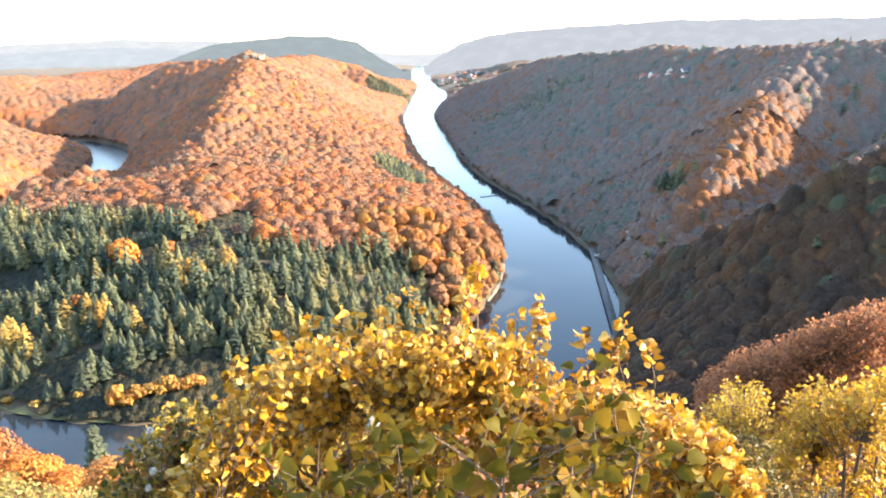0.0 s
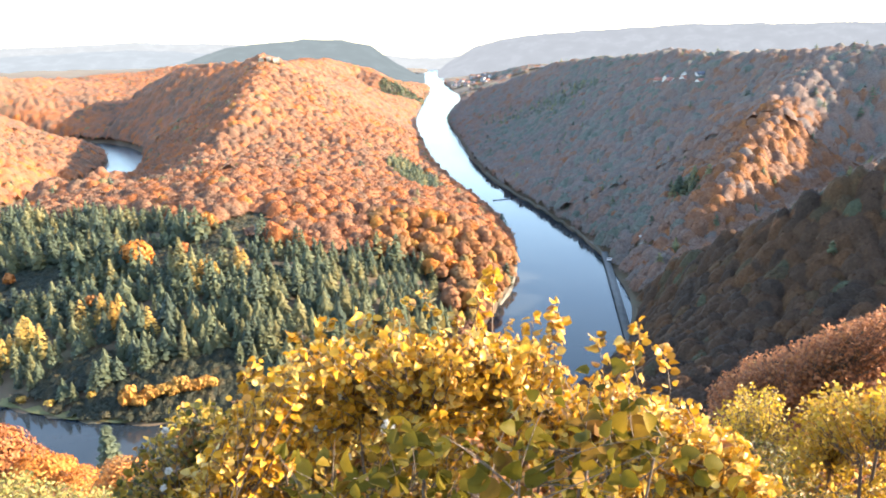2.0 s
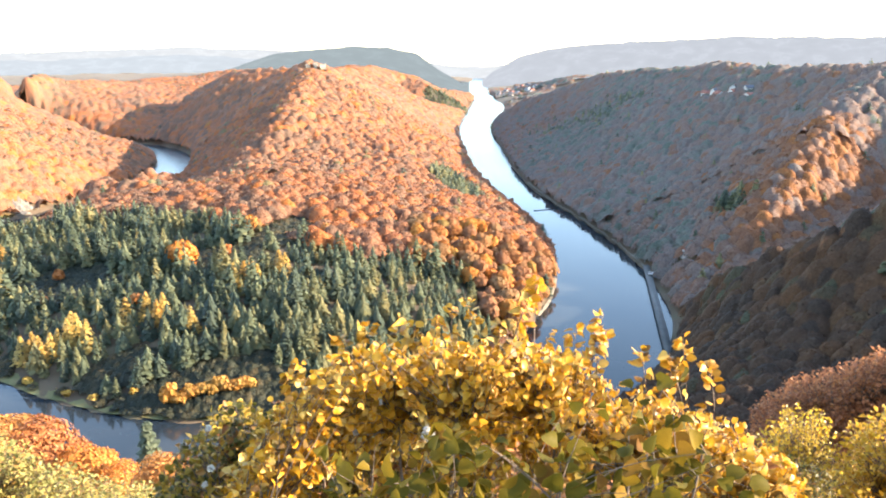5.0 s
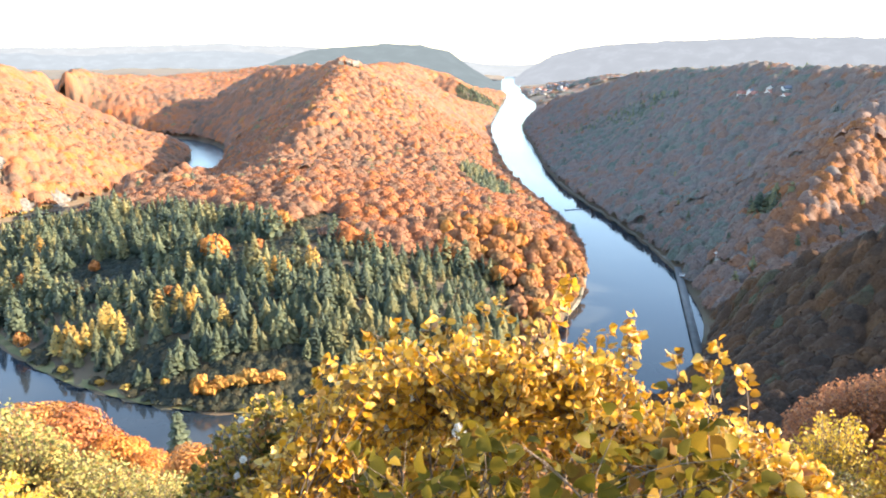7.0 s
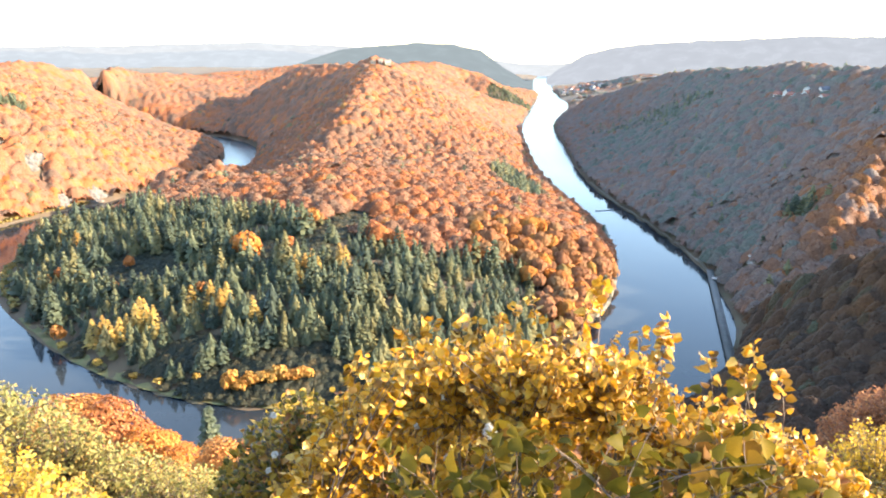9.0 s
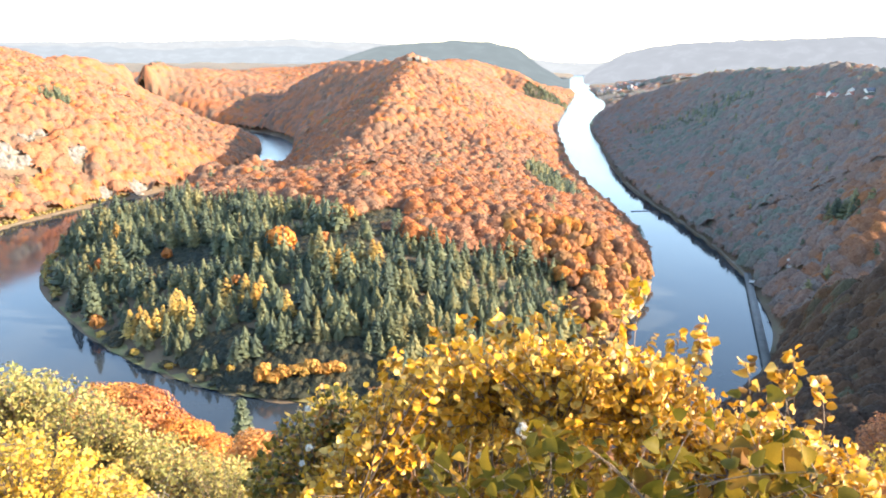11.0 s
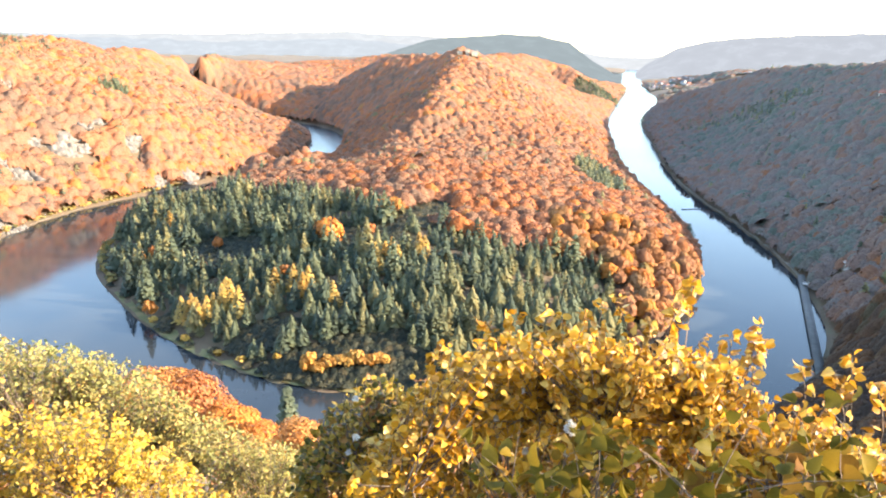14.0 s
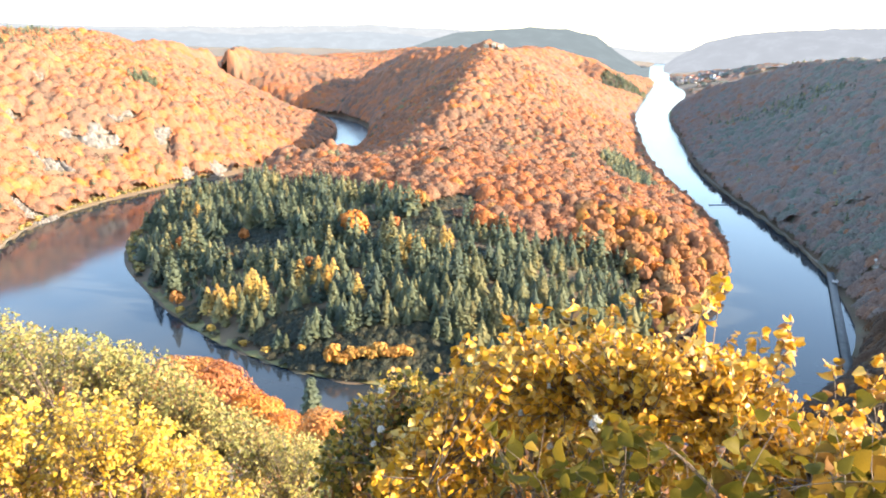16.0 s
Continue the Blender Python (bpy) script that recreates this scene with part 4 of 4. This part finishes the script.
shrub("hazel_shrub", "golden yellow hazel shrub on the slope edge", [(-7, -31), (-4, -28.2), (-1.5, -26), (0, -24.4), (1.7, -23.2), (4.1, -22.2), (6.5, -21.6), (8.8, -21.4), (14, -21.3), (18.5, -21.2), (20.7, -21.2), (22.8, -21.8),
      (24.1, -23.2), (26, -24), (27.4, -24.2), (30, -24.4), (34, -25.2), (38, -26.8), (42, -30)], 4.2, 1.3, 1850, 14, 0.046, HAZEL, SR, 0, fall=1.5,
      extra=[(19.5, -16.8), (19.1, -17.8), (13.9, -18.3), (13.0, -19.2), (11.7, -19.8), (8.8, -19.8), (6.5, -20.2), (4.1, -20.9), (24.5, -19.2), (24.9, -20.2), (24.2, -20.8), (22.5, -20.2), (27.3, -21.4), (30.5, -20.4),
             (29.6, -21.5), (30.4, -22.0), (32.3, -22.0), (1.0, -22.5), (0.0, -23.0), (16.6, -20.2), (20.8, -20.4), (18, -20.3), (10, -20.3)], stems=16)
shrub("alder_shrub", "olive green alder shrub with broad leaves, close to the edge, darkened for shade", [(2, -28.5), (12, -27), (20, -26), (27, -24), (31, -22.6), (34, -22.6), (37, -24.4), (42, -27)], 2.7, 0.7, 58, 6, 0.078,
      OLIVE_SHADED, SR, 290, stems=7, lit=-0.3, fall=1.8)
dogwood = shrub("dogwood_shrub", "greenish dogwood shrub with small leaves on the slope", [(-11.6, -31.5), (-10.3, -28.8), (-8.7, -27.2), (-6.2, -25.2), (-4.7, -24.7), (-1.9, -25), (0, -24.2), (4, -24.8), (10, -27), (16, -29)],
      5.6, 1.3, 1000, 12, 0.05, DOGWOOD, SR, 0, stems=9)
seedheads(dogwood, [(-7 + 22 * SR.rand(), -25.5 - 5 * SR.rand(), 3.7 + 0.5 * SR.rand()) for k in range(26)] + [(11.0, -27.9, 3.2), (11.3, -28.1, 3.2), (10.8, -28.2, 3.2), (11.1, -28.4, 3.2)], SR)
shrub("lime_shrub", "pale yellow-green shrub with thin leaves", [(-46, -12.3), (-38, -15.3), (-31.7, -18.0), (-29.6, -19.7), (-26, -20.5), (-22.8, -21.7), (-21.5, -22.7), (-18.1, -25.7), (-14.2, -28.0), (-10.3, -29.4), (-9.6, -32)], 13, 3.0, 3400, 14,
      0.078, LIME, SR, 0, small=True, stems=12)
shrub("yellow_shrub", "bright yellow shrub on the slope edge", [(-46, -21.2), (-32.4, -23.5), (-28.9, -24.2), (-25.2, -24.6), (-22.2, -26.5), (-18.5, -29.9), (-16, -32.5)], 10.5, 2.0, 1300, 13, 0.085, YELLOW, SR, 0, small=True, stems=10)
shrub("beech_shrub", "pinkish brown young beech with dry leaves", [(35.5, -24), (37.3, -22.3), (38.3, -21.7), (40.1, -20.9), (42, -19.9), (43.6, -18.6), (45.4, -17.9), (47.2, -16.9), (49.5, -16.5)], 14, 3.0, 3000, 14, 0.075, PINK, SR, 0, small=True, stems=9)
shrub("birch_shrub", "yellow birch shrub with small bright leaves", [(40.6, -28), (41.4, -26.2), (41.8, -24.5), (43.1, -23), (44.5, -22.4), (46, -22.9), (46.8, -21.4), (47.8, -21.4), (50, -21)], 10, 1.8, 620, 13, 0.085, YELLOW, SR, 0,
      small=True, stems=9)
shrub("spindle_shrub", "small bright yellow spindle shrub with fine leaves", [(35.4, -27), (36.5, -25.2), (37.5, -23.8), (38.8, -23.3), (40.4, -23.6), (41.3, -25), (42.2, -27.5)], 9, 1.2, 520, 13, 0.05, YELLOW, SR, 0, small=True, stems=6)
shrub("bramble_shrub", "olive-brown thin-leaved bramble thicket", [(31, -28), (35, -26.6), (38, -26.6), (41, -27), (44, -29), (50, -30)], 7.5, 1.5, 1100, 12, 0.042, DOGWOOD, SR, 0, small=True, stems=9)


# ---- far distance ----
def haze_hill(name, a0, a1, r, tops, low, colour, glow, label, wobble=10, seed=0):
    """A range of hills far off, as a rounded relief; its haze is painted as a pale glow."""
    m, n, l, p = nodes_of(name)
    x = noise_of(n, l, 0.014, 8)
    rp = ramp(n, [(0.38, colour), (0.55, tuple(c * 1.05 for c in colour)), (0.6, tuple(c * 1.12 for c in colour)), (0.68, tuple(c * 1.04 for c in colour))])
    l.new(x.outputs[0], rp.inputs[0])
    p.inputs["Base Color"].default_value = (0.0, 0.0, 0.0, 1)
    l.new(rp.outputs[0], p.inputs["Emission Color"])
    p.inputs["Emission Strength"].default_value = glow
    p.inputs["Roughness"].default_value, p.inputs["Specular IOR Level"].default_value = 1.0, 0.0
    az = np.linspace(a0, a1, 240)
    top = EYE[2] + np.tan(np.radians(np.interp(az, [t[0] for t in tops], [t[1] for t in tops]))) * r
    top = top + fbm(az * 10, az * 0 + seed, 9, seed, 4) * wobble
    rows = []
    for k, back in ((0, 0), (0.35, 120), (0.7, 260), (0.92, 380), (1.0, 480), (0.9, 620)):
        rr = r + back - 480
        z = low + (top - low) * k
        rows.append(np.stack([np.sin(np.radians(az)) * rr, np.cos(np.radians(az)) * rr, z], -1))
    v = np.stack(rows, 0)
    nr, na = v.shape[:2]
    i = np.arange(nr - 1)[:, None] * na + np.arange(na - 1)[None]
    f = np.stack([i, i + 1, i + na + 1, i + na], -1).reshape(-1, 4)
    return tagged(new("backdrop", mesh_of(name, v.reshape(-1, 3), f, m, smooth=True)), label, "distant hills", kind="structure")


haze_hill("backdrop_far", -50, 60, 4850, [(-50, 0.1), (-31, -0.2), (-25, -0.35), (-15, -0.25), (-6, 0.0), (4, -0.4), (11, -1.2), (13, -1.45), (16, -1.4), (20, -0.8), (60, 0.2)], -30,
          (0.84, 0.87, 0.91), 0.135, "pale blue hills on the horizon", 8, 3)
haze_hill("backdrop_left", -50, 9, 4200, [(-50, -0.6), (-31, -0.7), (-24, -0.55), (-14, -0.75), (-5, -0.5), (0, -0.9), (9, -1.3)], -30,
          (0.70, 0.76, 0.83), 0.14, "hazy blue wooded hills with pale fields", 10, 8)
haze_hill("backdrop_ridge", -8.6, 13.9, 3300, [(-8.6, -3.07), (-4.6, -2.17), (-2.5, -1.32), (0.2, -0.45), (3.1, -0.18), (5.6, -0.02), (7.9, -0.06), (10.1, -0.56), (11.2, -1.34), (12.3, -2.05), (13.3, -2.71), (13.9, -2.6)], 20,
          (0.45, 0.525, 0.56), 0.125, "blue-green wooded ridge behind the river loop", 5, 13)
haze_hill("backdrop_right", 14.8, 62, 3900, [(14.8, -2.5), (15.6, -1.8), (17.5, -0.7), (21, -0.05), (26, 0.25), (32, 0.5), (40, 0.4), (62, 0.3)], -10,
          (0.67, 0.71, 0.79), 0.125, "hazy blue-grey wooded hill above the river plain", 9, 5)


# ---- banks, rocks and buildings ----
GRAVEL = surface("path_gravel", [(0.3, (0.13, 0.105, 0.07)), (0.7, (0.22, 0.185, 0.13))], 0.5, 0.9, 0.3)
GRASS = surface("bank_grass", [(0.25, (0.075, 0.085, 0.025)), (0.5, (0.14, 0.125, 0.042)), (0.75, (0.24, 0.155, 0.07))], 0.12, 0.95, 0.4, 1.5)
CONCRETE = surface("quay_concrete", [(0.3, (0.06, 0.06, 0.055)), (0.7, (0.12, 0.115, 0.10))], 0.25, 0.85, 0.2, 2)
ROCK = surface("grey_quartzite", [(0.32, (0.045, 0.037, 0.03)), (0.46, (0.11, 0.094, 0.077)), (0.7, (0.20, 0.175, 0.145))], 0.25, 0.9, 0.8, 1.1)
STONE = surface("castle_stone", [(0.3, (0.14, 0.115, 0.085)), (0.7, (0.28, 0.235, 0.18))], 0.4, 0.9, 0.5)
PLASTER = surface("white_plaster", [(0.3, (0.36, 0.34, 0.30)), (0.7, (0.50, 0.47, 0.42))], 0.8, 0.85, 0.1)
TILE_RED = surface("red_roof_tiles", [(0.3, (0.22, 0.08, 0.05)), (0.7, (0.34, 0.13, 0.08))], 1.2, 0.8, 0.4)
SLATE = surface("dark_slate_roof", [(0.3, (0.05, 0.05, 0.06)), (0.7, (0.11, 0.11, 0.12))], 1.2, 0.6, 0.4)
GLASS = surface("dark_window_glass", [(0.3, (0.02, 0.025, 0.03)), (0.7, (0.04, 0.045, 0.05))], 2, 0.1, 0.0)
STEEL = surface("painted_steel", [(0.3, (0.10, 0.12, 0.14)), (0.7, (0.18, 0.20, 0.22))], 2, 0.5, 0.1, metal=0.3)


def ribbon(name, keep, side, a, b, z, mat, label, category, ragged=0.0):
    """A strip beside the river, from a to b metres off the waterline, z over the ground."""
    pts = [p for p in smooth_line(RIVER, 14)]
    P = np.array(pts)
    d = unit(np.gradient(P[:, :2], axis=0))
    nrm = np.stack([-d[:, 1], d[:, 0]], -1) * side
    k = np.array([keep(p[0], p[1]) for p in P])
    P, nrm = P[k], nrm[k]
    w = P[:, 2:3]
    wob = fbm(P[:, 0], P[:, 1], 14, 61)[:, None] * ragged
    lines = [P[:, :2] + nrm * (w + a + wob), P[:, :2] + nrm * (w + b - wob)]
    v = np.stack([np.column_stack([q, land(q[:, 0], q[:, 1]) + z]) for q in lines], 0)
    nr, na = v.shape[:2]
    i = np.arange(nr - 1)[:, None] * na + np.arange(na - 1)[None]
    f = np.stack([i, i + 1, i + na + 1, i + na], -1).reshape(-1, 4)
    if side < 0:
        f = f[:, ::-1]
    return tagged(new(name, mesh_of(name, v.reshape(-1, 3), f, mat)), label, category, kind="structure")


ribbon("towpath", lambda x, y: x < -225 and 470 < y < 905, 1, 2.2, 4.6, 0.12, GRAVEL, "pale gravel towpath along the outer river bank", "path", ragged=0.5)
ribbon("bank_verge", lambda x, y: x < -225 and 470 < y < 905, 1, 4.7, 7.0, 0.1, GRASS, "yellowed grass verge behind the towpath", "verge", ragged=0.8)
ribbon("meadow_strip", lambda x, y: -265 < x < 10 and y < 520, -1, 2.5, 9, 0.1, GRASS, "strip of yellow-green meadow on the river bend", "meadow", ragged=2.5)
ribbon("shore_path", lambda x, y: x > 170 and 450 < y < 700, -1, 0.8, 2.6, 0.12, GRAVEL, "pale path along the shore of the river point", "path", ragged=0.6)
ribbon("riverside_road", lambda x, y: x > 240 and 560 < y < 1000, 1, 3.0, 8.0, 0.12, GRAVEL, "grey riverside road under the wooded hill", "road", ragged=0.3)


def wall_block(name, a, b, wide, z0, z1, mat, label, category):
    """A straight wall along the water, wide metres to the right of the line a to b, with a coping that stands a little proud."""
    a, b = np.array(a, float), np.array(b, float)
    d = (b - a) / np.linalg.norm(b - a)
    right = np.array([-d[1], d[0]])
    def slab(off0, off1, low, high):
        c = [a + right * off0, b + right * off0, b + right * off1, a + right * off1]
        v = np.array([(*q, low) for q in c] + [(*q, high) for q in c])
        return v, np.array([(3, 2, 1, 0), (4, 5, 6, 7), (0, 1, 5, 4), (1, 2, 6, 5), (2, 3, 7, 6), (3, 0, 4, 7)])
    me = mesh_of(name, *merge([slab(0, wide, z0, z1), slab(-0.25, wide + 0.25, z1, z1 + 0.35)]), mat)
    return tagged(new(name, me), label, category, kind="structure")


wall_block("quay", (291.5, 572), (213, 380), 4.5, -3, 2.2, CONCRETE, "long straight grey lock wall along the river", "quay")


def outcrop(x, y, a, b, rng, label="weathered pale quartzite rock face on the slope"):
    """A rock face that stands out of the slope: steep broken steps."""
    na, nb = 22, 13
    u, w = np.meshgrid(np.linspace(-1, 1, na), np.linspace(-1, 1, nb), indexing="ij")
    tang, up = np.array([0.406, 0.914]), np.array([-0.914, 0.406])
    skew = 0.35
    px = x + tang[0] * u * a * 0.5 + up[0] * (w * b * 0.5 - u * a * 0.5 * skew)
    py = y + tang[1] * u * a * 0.5 + up[1] * (w * b * 0.5 - u * a * 0.5 * skew)
    z = land(px, py)
    edge = np.clip((1 - np.abs(u)) * 3.2, 0, 1) * np.clip((1 - np.abs(w)) * 3.2, 0, 1)
    step = np.floor((fbm(px, py, 6, 71) + fbm(py, px, 2.6, 72)) * 3.2) / 2.2
    out = edge * (4.0 + 3.0 * step + rng.rand(na, nb) * 1.6) - (1 - edge) * 1.5
    v = np.stack([px + 0.75 * out, py - 0.33 * out, z + 0.55 * out + edge * w * 2], -1).reshape(-1, 3)
    i = np.arange(na - 1)[:, None] * nb + np.arange(nb - 1)[None]
    f = np.stack([i, i + nb, i + nb + 1, i + 1], -1).reshape(-1, 4)
    tagged(new("rock_face", mesh_of("rock_face", v, f, ROCK)), label, "rock", "rock faces on the valley side")


BR = np.random.RandomState(31)
for cx, cy, ca, cb in CLIFFS:
    outcrop(cx, cy, ca * 1.1, cb * 1.1, BR)


def scree():
    """Loose pale stones on a steep open slope."""
    x, y, a, b = SCREE
    vs, fs = [], []
    cube = np.array([(i, j, k) for i in (-1, 1) for j in (-1, 1) for k in (-1, 1)], float)
    quad = np.array([(0, 1, 3, 2), (4, 6, 7, 5), (0, 4, 5, 1), (2, 3, 7, 6), (0, 2, 6, 4), (1, 5, 7, 3)])
    for k in range(1500):
        u, w = (BR.rand(2) - 0.5) * [a * 1.5, b * 1.9]
        px, py = x + 0.406 * u - 0.914 * w + 6, y + 0.914 * u + 0.406 * w
        s = 0.5 + 1.3 * BR.rand() ** 2
        v = cube * (0.6 + 0.4 * BR.rand(8, 3)) * s + [px, py, float(land(px, py)) + 0.2]
        fs.append(quad + len(vs) * 8), vs.append(v)
    tagged(new("scree", mesh_of("scree", np.concatenate(vs), np.concatenate(fs), ROCK)), "pale loose scree on the steep bank slope", "scree", kind="stuff")


scree()


def box(x0, x1, y0, y1, z0, z1):
    v = np.array([(x, y, z) for x in (x0, x1) for y in (y0, y1) for z in (z0, z1)], float)
    return v, np.array([(0, 1, 3, 2), (4, 6, 7, 5), (0, 4, 5, 1), (2, 3, 7, 6), (0, 2, 6, 4), (1, 5, 7, 3)])


def house(at, turn, long, wide, high, roof_mat, label, group="", pitch=0.75, lift=0.0):
    """A plastered house: walls, gabled roof with eaves, chimney, windows with frames, a door."""
    x, y = at
    ob = thing("house", (x, y, float(land(x, y)) + lift - 0.3), label, "house", group)
    ob.rotation_euler = (0, 0, radians(turn))
    L, W, H, R = long / 2, wide / 2, high, wide / 2 * pitch
    wall = np.array([(-L, -W, -3), (L, -W, -3), (L, W, -3), (-L, W, -3), (-L, -W, H), (L, -W, H), (L, W, H), (-L, W, H), (-L, 0, H + R), (L, 0, H + R)], float)
    part("wall", mesh_of("wall", wall, [np.array([(0, 1, 5, 4), (2, 3, 7, 6), (1, 2, 6, 5), (3, 0, 4, 7)]), np.array([(5, 6, 9), (7, 4, 8)])], PLASTER), ob)
    e, t, o = 0.5, 0.25, 0.4
    s = R / W
    roof = []
    for side in (-1, 1):
        q = [(-L - o, side * (W + e), H - e * s), (L + o, side * (W + e), H - e * s), (L + o, 0, H + R), (-L - o, 0, H + R)]
        q = np.array(q + [(p[0], p[1], p[2] + t) for p in q])
        roof.append((q, np.array([(0, 1, 2, 3), (7, 6, 5, 4), (0, 4, 5, 1), (2, 6, 7, 3), (1, 5, 6, 2), (0, 3, 7, 4)])))
    rf = part("roof", mesh_of("roof", *merge(roof), roof_mat), ob)
    part("chimney", mesh_of("chimney", *box(L * 0.3, L * 0.3 + 0.8, -0.9, -0.2, H + R * 0.5, H + R + 1.0), TILE_RED), rf)
    win = mesh_of("window", *box(-0.55, 0.55, -0.04, 0.05, -0.7, 0.7), GLASS)
    frame_v, frame_f = merge([box(-0.68, -0.55, -0.06, 0.06, -0.82, 0.82), box(0.55, 0.68, -0.06, 0.06, -0.82, 0.82), box(-0.55, 0.55, -0.06, 0.06, 0.7, 0.82), box(-0.55, 0.55, -0.1, 0.06, -0.82, -0.7)])
    frame_mesh = mesh_of("window_frame", frame_v, frame_f, STEEL)
    for side in (-1, 1):
        for k in range(max(2, int(long / 3))):
            for z in ((1.6, 4.3) if high > 5 else (1.7,)):
                wx = -L + (k + 0.5) * long / max(2, int(long / 3))
                o2 = part("window", win, ob)
                o2.location, o2.rotation_euler = (wx, side * (W + 0.01), z), (0, 0, 0 if side < 0 else math.pi)
                part("window_frame", frame_mesh, o2)
    part("door", mesh_of("door", *box(L, L + 0.06, -0.5, 0.5, 0, 2.1), STEEL), ob)
    return ob


# the lock and its buildings
house((313, 542), 25, 8, 6, 3.2, TILE_RED, "white lock keeper's house with red roof by the quay", lift=1)
house((303, 521), 20, 9, 6, 3.2, SLATE, "low white lock building with flat dark roof", pitch=0.2, lift=1)
for hx, hy, turn in ((336, 905, 100), (341, 884, 95), (344, 925, 110), (350, 897, 80), (335, 965, 100)):
    house((hx, hy), turn, 9, 7, 5.5, SLATE if turn > 97 else TILE_RED, "white riverside house under the dark wooded hill", "riverside houses")
for k in range(7):
    house((545 + 18 * BR.rand() - k * 3, 830 + 15 * k + 6 * BR.rand()), 200 * BR.rand(), 11, 9, 6, SLATE if k % 2 else TILE_RED, "white village house high on the wooded hillside", "hillside village", lift=2.5)
for k in range(18):
    az, r = 15.7 + 3.0 * BR.rand(), 2750 + 320 * BR.rand()
    house(polar(az, r), 180 * BR.rand(), 16, 12, 7, SLATE if k % 3 else TILE_RED, "pale village house at the foot of the far hill", "far village", lift=1)


def lock_gate():
    """The upper lock gate: leaf, piers, and a white footbridge with rails across the chamber."""
    ob = thing("lock_gate", (288, 541, 0), "white footbridge over a dark steel lock gate", "lock gate")
    ob.rotation_euler = (0, 0, radians(-22))
    part("gate_leaf", mesh_of("gate_leaf", *box(-5, 6, -0.5, 0.5, -1, 3.4), STEEL), ob)
    for sx in (-5.6, 6.6):
        part("pier", mesh_of("pier", *box(sx - 1.2, sx + 1.2, -2, 2, -2, 3.6), CONCRETE), ob)
    deck = part("bridge", mesh_of("bridge", *box(-6.8, 7.8, -1.5, 1.5, 3.6, 4.2), PLASTER), ob, "white painted footbridge deck")
    for sy in (-1.4, 1.4):
        rail = [box(-6.8, 7.8, sy - 0.08, sy + 0.08, 5.2, 5.36)] + [box(px - 0.07, px + 0.07, sy - 0.07, sy + 0.07, 4.2, 5.2) for px in np.linspace(-6.6, 7.6, 9)]
        part("railing", mesh_of("railing", *merge(rail), PLASTER), deck)


lock_gate()


def ruin():
    """The castle ruin on the crest: broken tower and wall stumps."""
    x, y = 72, 1446
    ob = thing("castle_ruin", (x, y, float(land(x, y))), "pale stone castle ruin on the wooded crest", "ruin")
    def broken(w, d, h, n=7):
        v, f = [], []
        for k in range(n):
            q = box(-w / 2 + w * k / n, -w / 2 + w * (k + 1) / n, -d / 2, d / 2, -3, h * (0.6 + 0.4 * BR.rand()))
            v.append(q)
        return merge(v)
    tower = broken(6, 5, 15, 4)
    part("tower", mesh_of("tower", *tower, STONE), ob)
    for px, py, turn, w in ((13, -3, 20, 15), (-13, 2, -15, 12), (4, 12, 80, 16)):
        wl = part("wall", mesh_of("wall", *broken(w * 0.8, 1.6, 11), STONE), ob)
        wl.location, wl.rotation_euler = (px, py, 0), (0, 0, radians(turn))


ruin()


def boom():
    ob = thing("mooring_boom", (287, 813, 0), "long dark floating boom moored across the current", "pontoon")
    ob.rotation_euler = (0, 0, radians(8))
    part("float", mesh_of("float", *box(-11, 11, -0.7, 0.7, -0.2, 0.6), STEEL), ob)
    for px in (-10, 0, 10):
        part("post", mesh_of("post", *tube([(px, 0, -1), (px, 0, 1.8)], [0.18, 0.16], 8), STEEL), ob)


boom()


def river_sign():
    x, y = -369, 738
    ob = thing("river_sign", (x, y, float(land(x, y))), "white square river sign on a post by the water", "sign")
    part("post", mesh_of("post", *tube([(0, 0, -0.3), (0, 0, 4.2)], [0.09, 0.09], 8), STEEL), ob)
    b = part("board", mesh_of("board", *box(-0.06, 0.06, -1.1, 1.1, 2.4, 4.4), PLASTER), ob)
    b.rotation_euler = (0, 0, radians(60))


river_sign()
